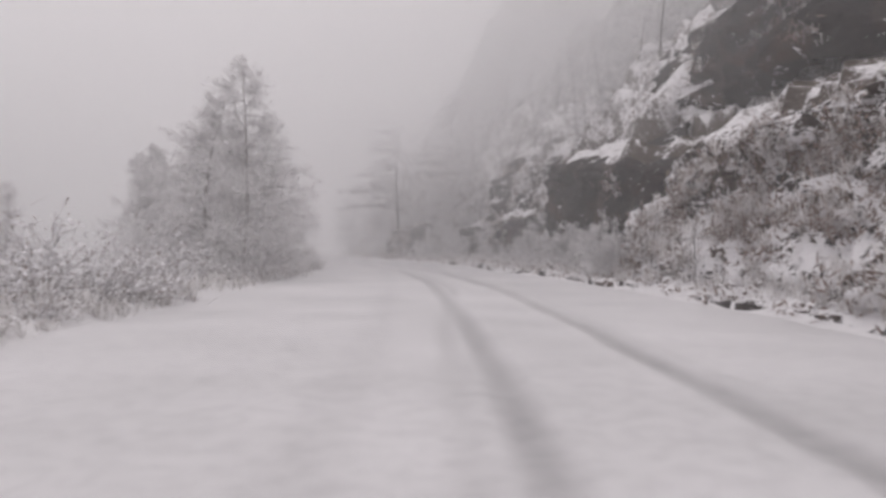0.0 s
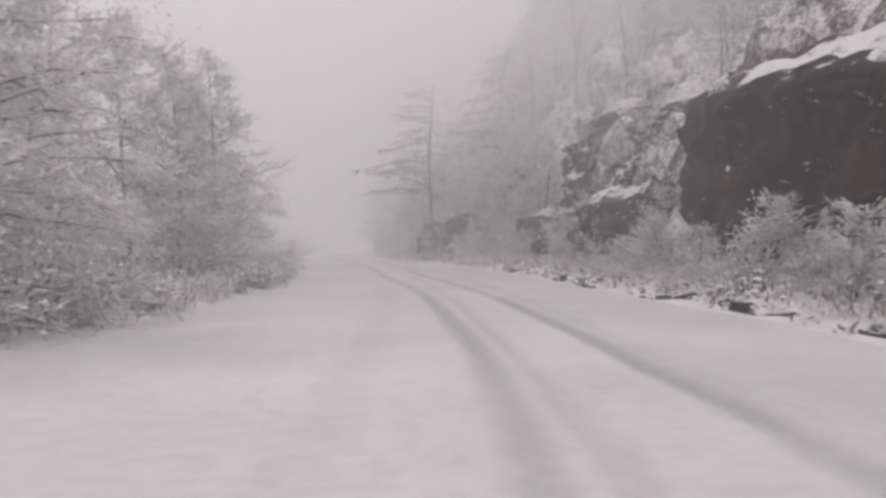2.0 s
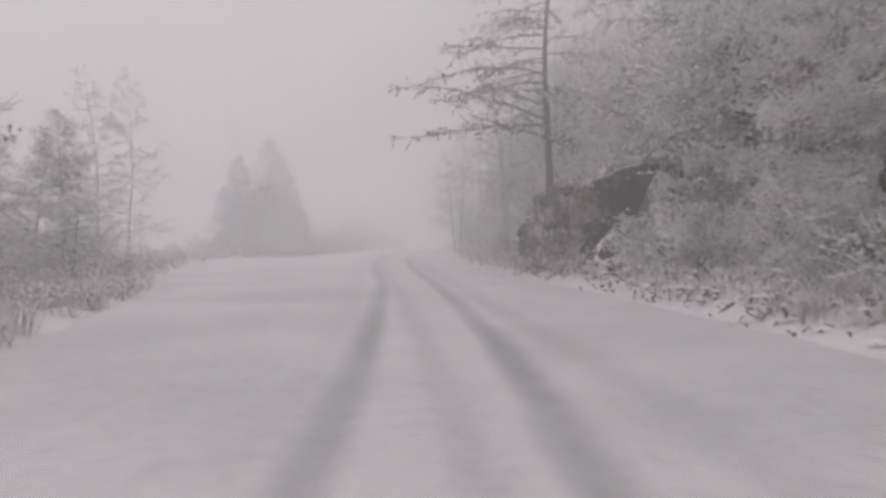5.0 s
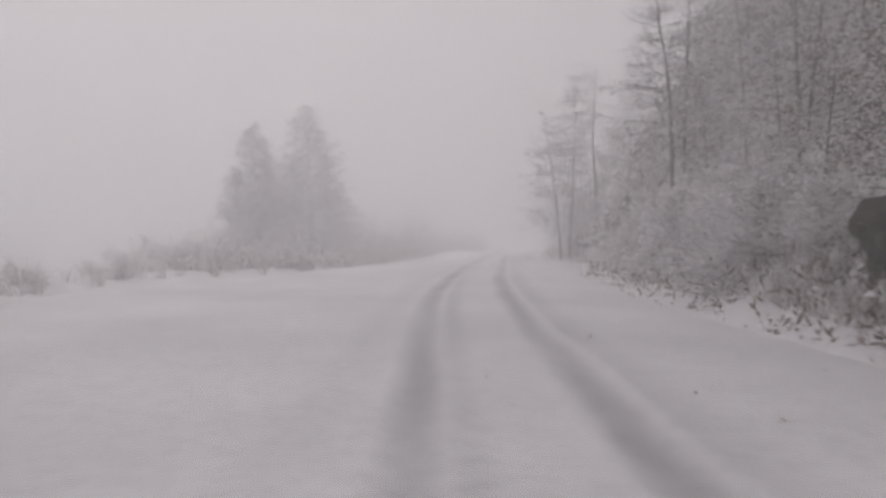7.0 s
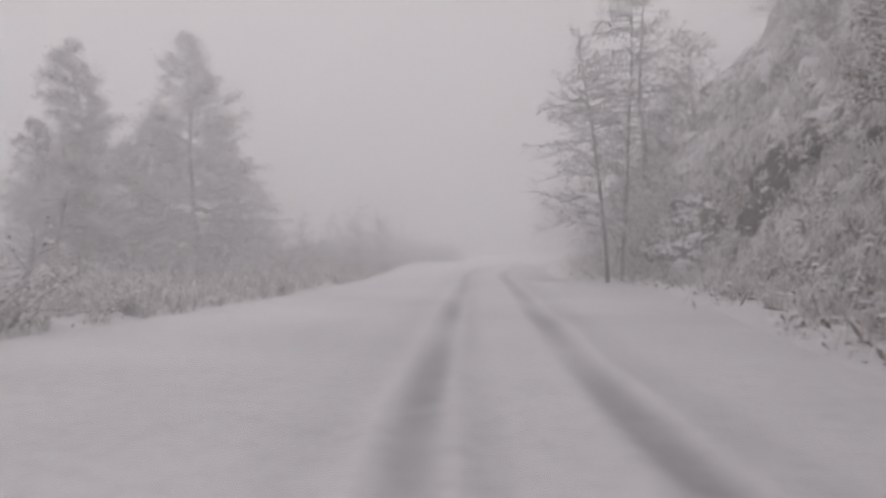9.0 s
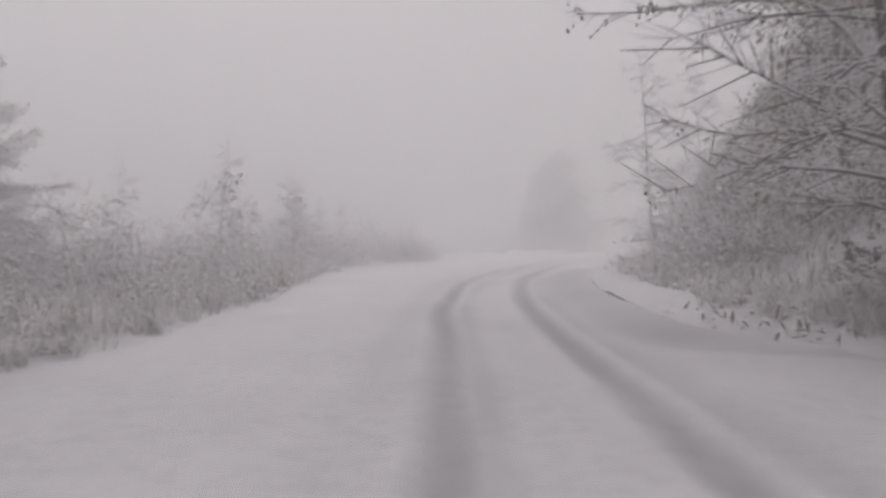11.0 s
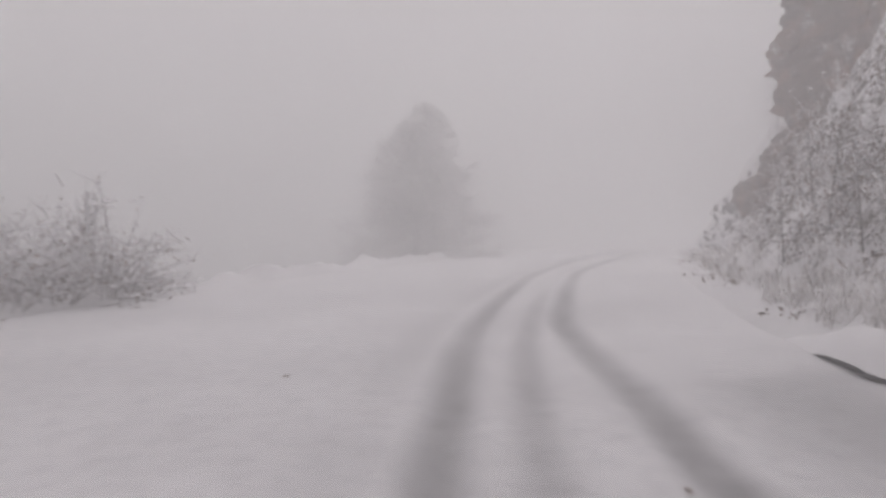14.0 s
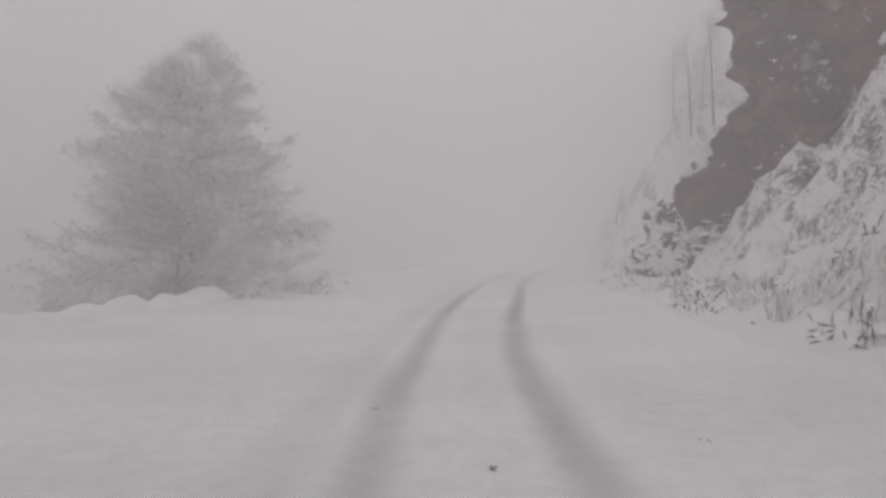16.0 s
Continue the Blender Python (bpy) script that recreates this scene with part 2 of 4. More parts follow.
def table(rows):
    a = np.array(rows, float)
    return lambda s: np.interp(s, a[:, 0], a[:, 1])


edge_right = table([(-30, 5.4), (15, 5.2), (25, 4.8), (35, 4.2), (50, 4.0), (60, 3.7), (75, 3.4), (82, 3.4), (92, 4.6), (97, 4.4), (101, 3.1), (122, 2.9), (130, 3.3), (140, 3.9), (150, 4.2), (159, 4.2), (170, 3.0)])
edge_left = table([(-30, -5.0), (10, -4.6), (25, -4.2), (35, -3.4), (42, -3.4), (50, -3.9), (58, -4.7), (65, -6.2), (74, -7.6), (82, -5.4), (90, -3.8), (100, -3.0), (106, -3.2), (112, -4.3), (115, -5.9), (119, -6.7), (123, -6.5), (135, -5.9), (150, -5.6)])
foot_right = table([(-30, 3.2), (15, 3.4), (25, 3.6), (30, 2.6), (40, 2.4), (58, 2.4), (64, 2.6), (74, 2.4), (80, 1.4), (92, 0.9), (98, 1.2), (103, 2.0), (115, 2.4), (122, 2.5), (127, 1.9), (131, 1.4), (135, 1.2), (140, 1.8), (147, 3.0), (159, 3.0), (170, 1.2)])
slope_right = table([(-30, 0.9), (20, 0.95), (40, 1.0), (60, 1.1), (74, 1.1), (82, 1.7), (96, 1.7), (104, 1.25), (114, 1.2), (122, 1.25), (130, 1.35), (140, 1.1), (147, 0.9), (154, 0.9), (166, 1.25)])
bench_right = table([(20, 0), (25.5, 3.0), (37, 3.0), (40, 1.6), (47, 1.3), (53, 0.6), (57, 2.0), (63, 2.2), (70, 1.2), (74, 0)])

_rng = np.random.default_rng(7)
_GRID = _rng.random((256, 256))


def value_noise(x, y):
    xi, yi = np.floor(x).astype(int), np.floor(y).astype(int)
    fx, fy = x - xi, y - yi
    fx, fy = fx * fx * (3 - 2 * fx), fy * fy * (3 - 2 * fy)
    g = lambda i, j: _GRID[i % 256, j % 256]
    return (g(xi, yi) * (1 - fx) + g(xi + 1, yi) * fx) * (1 - fy) + (g(xi, yi + 1) * (1 - fx) + g(xi + 1, yi + 1) * fx) * fy - 0.5


def fbm(x, y, octaves=4, gain=0.5):
    total, amp = 0, 1.0
    for k in range(octaves):
        total = total + amp * value_noise(x * 2 ** k + 17.3 * k, y * 2 ** k + 5.1 * k)
        amp *= gain
    return total


def ease(x):
    x = np.clip(x, 0, 1)
    return x * x * (3 - 2 * x)


def height(s, d):
    """Height of the ground (road, banks, hillside, valley side) at s, d (arrays)."""
    s, d = np.broadcast_arrays(np.asarray(s, float), np.asarray(d, float))
    r, l = d - edge_right(s), edge_left(s) - d
    up = 0.32 * ease((r - 0.15) / 1.3) + 0.12 * fbm(s * 0.9, d * 0.9, 3) * ease(r / 0.8)
    rise = np.maximum(0, r - foot_right(s))
    hill = rise * slope_right(s) * (1 - 0.25 * ease((rise - 14) / 20)) + fbm(s * 0.22, d * 0.22, 4) * np.minimum(rise, 5) * 0.75
    hill = hill + np.abs(fbm(s * 0.7 + 40, d * 0.7, 4)) * np.minimum(rise, 2.5) * 0.7
    hill = hill + bench_right(s) * ease((r - foot_right(s) - 1.5) / 1.1)
    hill = hill + ease((s - 118) / 6) * (0.55 * fbm(s * 1.1 + 7, d * 1.1, 4) * ease(rise / 0.6))
    shelf = 2.3 * ease((s - 57.5) / 1.5) * (1 - ease((s - 67.6) / 1.4)) * ease((d - 5.1) / 0.9) + 0.3 * fbm(s * 0.8, d * 0.8 + 3, 3)
    hill = np.where((s > 57) & (s < 70), np.maximum(hill, shelf), hill)
    right = up + np.maximum(hill, 0)
    berm = ease((s - 117) / 4) * (0.16 + 0.42 * fbm(s * 1.3, d * 0.8 + 9, 4)) * ease(l / 0.35) * (1 - ease((l - 0.5) / 0.7))
    left = 0.12 * ease(l / 0.8) + 0.2 * fbm(s * 0.5, d * 0.5, 4) * ease(l / 1.5) + berm
    fall = np.maximum(0, l - (5.5 - 4.8 * ease((s - 117) / 5)))
    left = left - (0.42 + 0.2 * ease((s - 117) / 5)) * fall ** 0.97 * (1 - 0.5 * ease((fall - 40) / 80))
    bed = -0.10 * ease(np.minimum(-r, -l) / 0.3)
    return np.where(r > 0, right, np.where(l > 0, left, bed))


def sheet(name, s, d, z, mat, smooth=True, layer=None):
    """A grid mesh over s (rows) and d (columns)."""
    ss, dd = np.broadcast_arrays(s, d)
    x, y = at(ss, dd)
    n, m = ss.shape
    co = np.stack([x, y, z], -1).reshape(-1, 3)
    i = np.arange(n * m).reshape(n, m)
    quads = np.stack([i[:-1, :-1], i[:-1, 1:], i[1:, 1:], i[1:, :-1]], -1).reshape(-1, 4)
    me = mesh_of(name, co, quads, [mat], smooth)
    if layer is not None:
        a = me.attributes.new("rut", "FLOAT", "POINT")
        a.data.foreach_set("value", layer.reshape(-1).astype(np.float32))
    return new(name, me)


def mesh_of(name, co, quads, mats, smooth=False, index=None):
    """A mesh from arrays of corners and four-cornered faces (a triangle repeats its last corner)."""
    me = bpy.data.meshes.new(name)
    co, quads = np.asarray(co, np.float32), np.asarray(quads, np.int32)
    tri = quads[:, 3] == quads[:, 2]
    sizes = np.where(tri, 3, 4)
    keep = np.ones(quads.shape, bool)
    keep[tri, 3] = False
    me.vertices.add(len(co))
    me.vertices.foreach_set("co", co.reshape(-1))
    me.loops.add(int(sizes.sum()))
    me.loops.foreach_set("vertex_index", quads[keep])
    me.polygons.add(len(quads))
    starts = np.concatenate([[0], np.cumsum(sizes)[:-1]]).astype(np.int32)
    me.polygons.foreach_set("loop_start", starts)
    for mt in mats:
        me.materials.append(mt)
    if index is not None:
        me.polygons.foreach_set("material_index", np.asarray(index, np.int32))
    if smooth:
        me.polygons.foreach_set("use_smooth", np.ones(len(quads), bool))
    me.update(calc_edges=True)
    me.validate()
    return me


# ---- ground and road ----
def build_ground():
    s = np.concatenate([np.arange(-90, -12, 4.0), np.arange(-12, 168, 0.42), np.arange(168, 330, 5.0)])[:, None]
    d = np.concatenate([-np.geomspace(420, 22, 26), -np.arange(21, 8, -0.9), np.arange(-8, 20, 0.27), np.geomspace(20.3, 64, 40)])[None, :]
    z = height(s, d)
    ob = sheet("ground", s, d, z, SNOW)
    ob.data.materials.append(HILL)
    ob.data.materials.append(WOODS)
    ragged = fbm(s[1:] * 0.25 + 0 * d[:, 1:], d[:, 1:] * 0.25 + 0 * s[1:], 4)
    # beyond this line an unseen dark valley floor is added to dim the mist
    valley = np.where(s[1:] > 113, -8.6, -16.0) + ragged * np.where(s[1:] > 113, 1.5, 7.0)
    kind = np.where(d[:, 1:] > 15 + 5 * ragged, 2, np.where(d[:, 1:] > 2, 1, np.where(d[:, 1:] < valley, 2, 0)))
    right = kind.reshape(-1)
    ob.data.polygons.foreach_set("material_index", right.astype(np.int32))
    tagged(ob, "snow-covered roadside ground rising to a steep hillside", "ground", kind="structure")


RUTS = [(table([(-30, 0.6), (24, 0.5), (34, 0.0), (42, -0.6), (50, -0.45), (60, -0.1), (75, -0.25), (98, 0.05), (110, -0.05), (125, -0.3), (135, -0.3), (150, 0.0)]), 0.16, 0.95),
        (table([(-30, 2.2), (20, 2.1), (34, 1.4), (42, 0.75), (50, 0.9), (60, 1.1), (75, 1.15), (96, 1.35), (110, 1.3), (118, 1.1), (123, 0.75), (131, 0.78), (137, 0.85), (143, 1.15), (150, 1.5)]), 0.17, 1.0),
        (table([(-30, 0.15), (10, 0.2), (20, 0.9), (34, 0.5), (50, 0.12), (70, 0.12), (90, 0.2), (110, 0.4), (123, 0.34), (150, 0.5)]), 0.14, 0.4),
        (table([(-30, 2.6), (30, 2.0), (50, 1.5), (70, 1.55), (95, 1.8), (110, 1.75), (125, 1.3), (150, 1.9)]), 0.22, 0.34),
        (table([(-30, 9), (96, 9), (99, 2.6), (112, 2.35), (119, 2.3), (124, 9)]), 0.72, 0.62),
        (table([(-30, -0.6), (50, -0.8), (75, -0.8), (105, -0.45), (125, -0.85), (150, -0.6)]), 0.24, 0.22)]


def build_road():
    s = np.concatenate([np.arange(-90, -4, 3.0), np.arange(-4, 168, 0.3), np.arange(168, 330, 5.0)])[:, None]
    u = np.linspace(0, 1, 27)[None, :]
    mid = np.arange(-1.4, 3.2, 0.055)[None, :]
    l, r = edge_left(s) - 0.35, edge_right(s) + 0.3
    d = np.concatenate([l + (-1.4 - l) * u[:, :-1] + 0 * s, mid + 0 * s, 3.2 + (np.maximum(r, 3.3) - 3.2) * u[:, 1:]], 1)
    d = np.minimum(d, r + 0.001 * np.arange(d.shape[1])[None, :] / d.shape[1])
    rut = np.zeros(d.shape)
    for line, wide, deep in RUTS:
        off = (d - line(s) - 0.05 * fbm(s * 0.35, line(s) * 3 + 0 * s, 3)) / wide
        if deep == 0.4:
            deep = deep * (1 + 0.5 * ease((s - 112) / 6)) * (1 - 0.9 * ease((s - 125) / 5))
        elif deep == 0.34:
            deep = deep * (1 - 0.85 * ease((s - 112) / 8))
        rut = np.maximum(rut, deep * np.exp(-np.abs(off) ** 2.6) * (0.8 + 0.5 * fbm(s * 0.3 + 11 * deep, 0 * d, 3)))
    rim = np.zeros(d.shape)
    for line, wide, deep in RUTS[:2]:
        off = np.abs(d - line(s)) - wide * 1.5
        rim = np.maximum(rim, np.exp(-(off / 0.08) ** 2))
    z = 0.025 + 0.035 * fbm(s * 0.6, d * 0.6, 4) + 0.006 * fbm(s * 2, d * 4, 2) - 0.035 * rut + 0.012 * rim
    z = z - 0.08 * ease((d - edge_right(s)) / 0.3) - 0.08 * ease((edge_left(s) - d) / 0.3)
    ob = sheet("road", s, d, z, road_snow(), layer=np.clip(rut, 0, 1))
    tagged(ob, "snow-covered mountain road with dark slushy wheel ruts", "road", kind="structure")


build_ground()
build_road()


# ---- builders for things ----
class Buffer:
    """Collects corners and faces of one mesh."""

    def __init__(self):
        self.co, self.quads, self.count = [], [], 0

    def add(self, co, quads):
        self.co.append(np.asarray(co, float))
        self.quads.append(np.asarray(quads, int) + self.count)
        self.count += len(co)

    def tube(self, pts, radii, sides=5):
        pts, radii = np.asarray(pts, float), np.asarray(radii, float)
        tan = np.gradient(pts, axis=0)
        tan /= np.linalg.norm(tan, axis=1, keepdims=True) + 1e-9
        ref = np.where(np.abs(tan[:, 2:3]) > 0.9, np.array([[1.0, 0, 0]]), np.array([[0, 0, 1.0]]))
        a = np.cross(tan, ref)
        a /= np.linalg.norm(a, axis=1, keepdims=True) + 1e-9
        b = np.cross(tan, a)
        ang = np.arange(sides) * 2 * np.pi / sides
        ring = pts[:, None] + radii[:, None, None] * (np.cos(ang)[None, :, None] * a[:, None] + np.sin(ang)[None, :, None] * b[:, None])
        n = len(pts)
        i = np.arange(n * sides).reshape(n, sides)
        j = np.roll(i, -1, axis=1)
        self.add(ring.reshape(-1, 3), np.stack([i[:-1], j[:-1], j[1:], i[1:]], -1).reshape(-1, 4))

    def cards(self, centre, along, across, bend=0.0):
        """Leaves: a folded pair of triangles each, from centre along its length."""
        n = len(centre)
        tip, left, right = centre + along, centre + along * 0.5 + across, centre + along * 0.5 - across
        fold = np.cross(along, across)
        fold /= np.linalg.norm(fold, axis=1, keepdims=True) + 1e-9
        size = np.linalg.norm(across, axis=1, keepdims=True)
        left, right = left + fold * size * bend, right + fold * size * bend
        co = np.stack([centre, left, tip, right], 1).reshape(-1, 3)
        i = np.arange(n)[:, None] * 4
        self.add(co, np.concatenate([i + np.array([[0, 1, 2, 2]]), i + np.array([[0, 2, 3, 3]])]))

    def lumps(self, centre, rx, rz, rng):
        """Small uneven lumps (of snow), five-sided, flattened."""
        n = len(centre)
        k = np.array([(1, 0, 0), (0, 1, 0), (-1, 0, 0), (0, -1, 0), (0, 0, 1)], float)
        jit = 0.6 + 0.8 * rng.random((n, 5, 1))
        co = centre[:, None] + k[None] * jit * np.stack([rx, rx, rz], -1)[:, None]
        f = np.array([(0, 1, 4, 4), (1, 2, 4, 4), (2, 3, 4, 4), (3, 0, 4, 4)])
        self.add(co.reshape(-1, 3), (np.arange(n)[:, None, None] * 5 + f[None]).reshape(-1, 4))

    def mesh(self, name, mat, smooth=False):
        return mesh_of(name, np.concatenate(self.co), np.concatenate(self.quads), [mat], smooth)


def part(name, buf, mat, parent, label="", smooth=False, kind=""):
    ob = new(name, buf.mesh(name, mat, smooth))
    ob.parent = parent
    return tagged(ob, label, kind=kind)


def unit(v):
    return v / (np.linalg.norm(v, axis=-1, keepdims=True) + 1e-9)


def crooked(start, way, length, steps, rng, droop=0.0, wander=0.12):
    """A wavering line from start."""
    pts, way = [np.array(start, float)], np.array(way, float)
    for k in range(steps):
        way = unit(way + rng.normal(0, wander, 3) + np.array([0, 0, -droop]))
        pts.append(pts[-1] + way * length / steps)
    return np.array(pts)


def build_tree(kind, tall, wide, seed, bare=0.0, trunks=1, low=0.15, needles=True, hanging=False, density=1.0, apart=0.12, girth=1.0, twiggy=1.0, bark=None, tufts=0):
    """trunk > ; boughs, foliage and the snow lying on them are parts of the tree."""
    rng = np.random.default_rng(seed)
    tree = new(kind)
    boughs, leaves, snow = Buffer(), Buffer(), Buffer()
    for t in range(trunks):
        base = np.array([0.0, 0, -0.3]) + (np.array([0.9 * math.cos(t * 2.4), 0.9 * math.sin(t * 2.4), 0]) * (wide * apart if trunks > 1 else 0))
        h = tall * (1 - 0.14 * t)
        line = crooked(base, (0, 0, 1), h + 0.3, 14, rng, 0, 0.035)
        stem = Buffer()
        thick = (0.0095 * tall + 0.004) * girth
        stem.tube(line, thick * (1 - np.linspace(0, 1, 15) ** 1.2 * 0.93), 8)
        part("trunk", stem, bark or BARK, tree, smooth=True)
        n = int((14 + tall * 6.5) * density)
        for k in range(n):
            f = low + (0.99 - low) * (k + rng.random()) / n
            p = line[0] + (line[-1] - line[0]) * f
            i = f * 14
            p = line[int(i)] + (line[min(int(i) + 1, 14)] - line[int(i)]) * (i - int(i))
            shape = (1 - f) ** 0.75 * (0.55 + 0.45 * min(1, (f - low) / 0.12 + 0.4))
            reach = wide * 0.5 * shape * rng.uniform(0.5, 1.04) + 0.10
            ang = rng.random() * 2 * math.pi
            lift = rng.uniform(-0.05, 0.3) + 0.5 * f
            way = unit(np.array([math.cos(ang), math.sin(ang), lift]))
            seg = 5
            b = crooked(p, way, reach, seg, rng, 0.06, 0.17)
            r0 = (0.009 + 0.006 * min(reach, 2.6)) * (0.4 + 0.6 * girth)
            boughs.tube(b, np.linspace(r0, 0.004, seg + 1), 3)
            snow.tube(b + np.array([0, 0, r0 * 0.9]), np.linspace(r0 * 0.95, 0.006, seg + 1) * rng.uniform(0.5, 1.1), 3)
            for tip in b[3:] if tufts else ():
                pos = tip + rng.normal(0, 0.13, (tufts, 3)) * (1.2, 1.2, 0.7)
                al = unit(way * 0.5 + rng.normal(0, 0.6, (tufts, 3)) - (0, 0, 0.25)) * rng.uniform(0.07, 0.18, (tufts, 1))
                leaves.cards(pos, al, unit(np.cross(al, rng.normal(0, 1, (tufts, 3)))) * rng.uniform(0.014, 0.034, (tufts, 1)), 0.3)
            twigs = int(reach * 7.0 * density * twiggy) + 3
            q = rng.uniform(0.18, 1.0, twigs)
            for f2 in q:
                i = f2 * seg
                o = b[int(min(i, seg - 1))] + (b[int(min(i, seg - 1)) + 1] - b[int(min(i, seg - 1))]) * (i - int(min(i, seg - 1)))
                side = unit(np.cross(way, (0, 0, 1.0))) * rng.choice((-1, 1))
                tw = unit(way * 0.8 + side * rng.uniform(0.4, 1.1) + np.array([0, 0, rng.uniform(-0.9, 0.8) if not hanging else rng.uniform(-1.6, 0.1)]))
                ln = rng.uniform(0.25, 0.75) * (0.45 + 0.55 * shape) + 0.06
                t2 = crooked(o, tw, ln, 1, rng, 0.1, 0.15)
                (snow if rng.random() < 0.7 else boughs).tube(t2, (0.009, 0.004), 3)
                if rng.random() < bare:
                    continue
                m = rng.integers(5, 9)
                pos = t2[0] + (t2[-1] - t2[0]) * rng.random((m, 1)) + rng.normal(0, 0.075, (m, 3))
                if needles:
                    al = unit(tw * 0.8 + rng.normal(0, 0.5, (m, 3))) * rng.uniform(0.07, 0.19, (m, 1))
                    ac = unit(np.cross(al, rng.normal(0, 1, (m, 3)))) * rng.uniform(0.012, 0.032, (m, 1))
                else:
                    al = unit(np.array([0, 0, -0.8]) + rng.normal(0, 0.5, (m, 3))) * rng.uniform(0.05, 0.13, (m, 1))
                    ac = unit(np.cross(al, rng.normal(0, 1, (m, 3)))) * rng.uniform(0.014, 0.03, (m, 1))
                leaves.cards(pos, al, ac, 0.3)
                m2 = rng.integers(1, 3)
                pos = t2[0] + (t2[-1] - t2[0]) * rng.random((m2, 1)) + np.array([0, 0, 0.03]) + rng.normal(0, 0.06, (m2, 3))
                snow.lumps(pos, rng.uniform(0.02, 0.055, m2), rng.uniform(0.012, 0.035, m2), rng)
    part("crown", boughs, bark or BARK, tree, kind="stuff")
    if leaves.count:
        part("foliage", leaves, NEEDLE if needles else LEAF, tree, "frosted grey needles" if needles else "withered brown leaves", kind="stuff")
    part("snow_cover", snow, CAP, tree, "snow lying along the boughs", kind="stuff")
    return tree


def build_gaunt(kind, tall, seed, limbs, reach, lean=0.0, leafy=1.0, first=0.3):
    """A slender trunk with long level limbs, snow along their tops and withered leaves hanging from them."""
    rng = np.random.default_rng(seed)
    tree = new(kind)
    line = crooked((0, 0, -0.5), (lean, 0, 1), tall + 0.5, 16, rng, 0, 0.03)
    stem, boughs, leaves, snow = Buffer(), Buffer(), Buffer(), Buffer()
    stem.tube(line, 0.0125 * tall * (1 - np.linspace(0, 1, 17) ** 1.1 * 0.9), 9)
    part("trunk", stem, BARK, tree, smooth=True)
    for k in range(limbs):
        f = first + (0.97 - first) * (k + rng.random()) / limbs
        i = int(f * 16)
        p = line[i] + (line[i + 1] - line[i]) * (f * 16 - i)
        ang = math.pi + rng.normal(0, 0.55) if k % 2 else k * 2.4 + rng.normal(0, 0.4)
        long = reach * (1 - 0.75 * f ** 1.5) * rng.uniform(0.6, 1.1) * (1.0 - 0.3 * math.cos(ang))
        way = unit(np.array([math.cos(ang), math.sin(ang), rng.uniform(0.0, 0.35)]))
        b = crooked(p, way, long, 8, rng, 0.045, 0.09)
        r0 = 0.008 + 0.006 * long
        boughs.tube(b, np.linspace(r0, 0.007, 9), 5)
        snow.tube(b[1:] + np.array([0, 0, r0 * 0.6]), np.linspace(r0 * 0.75, 0.008, 8), 3)
        side = unit(np.cross(way, (0, 0, 1.0)))
        for q in range(int(long * 11)):
            g = rng.uniform(0.12, 1.0)
            j = min(int(g * 8), 7)
            o = b[j] + (b[j + 1] - b[j]) * (g * 8 - j)
            tw = unit(way * rng.uniform(0.3, 1.0) + side * rng.choice((-1, 1)) * rng.uniform(0.3, 1.0) + np.array([0, 0, rng.uniform(-0.45, 0.3)]))
            t2 = crooked(o, tw, rng.uniform(0.3, 1.15) * (1.1 - 0.5 * g), 3, rng, 0.12, 0.2)
            (boughs if rng.random() < 0.6 else snow).tube(t2, (0.011, 0.009, 0.006, 0.003), 3)
            snow.tube(t2[:3] + np.array([0, 0, 0.008]), (0.009, 0.008, 0.004), 3)
            if rng.random() > 0.5 * leafy:
                continue
            m = rng.integers(2, 5)
            pos = t2[rng.integers(1, 4, m)] + rng.normal(0, 0.03, (m, 3))
            al = unit(np.array([0, 0, -1.0]) + rng.normal(0, 0.3, (m, 3))) * rng.uniform(0.08, 0.17, (m, 1))
            leaves.cards(pos, al, unit(np.cross(al, rng.normal(0, 1, (m, 3)))) * rng.uniform(0.02, 0.042, (m, 1)), 0.4)
    part("crown", boughs, BARK, tree, kind="stuff")
    if leaves.count:
        part("foliage", leaves, DRY_LEAF, tree, "withered brown leaves hanging from twigs", kind="stuff")
    part("snow_cover", snow, CAP, tree, "snow lying along the limbs", kind="stuff")
    return tree


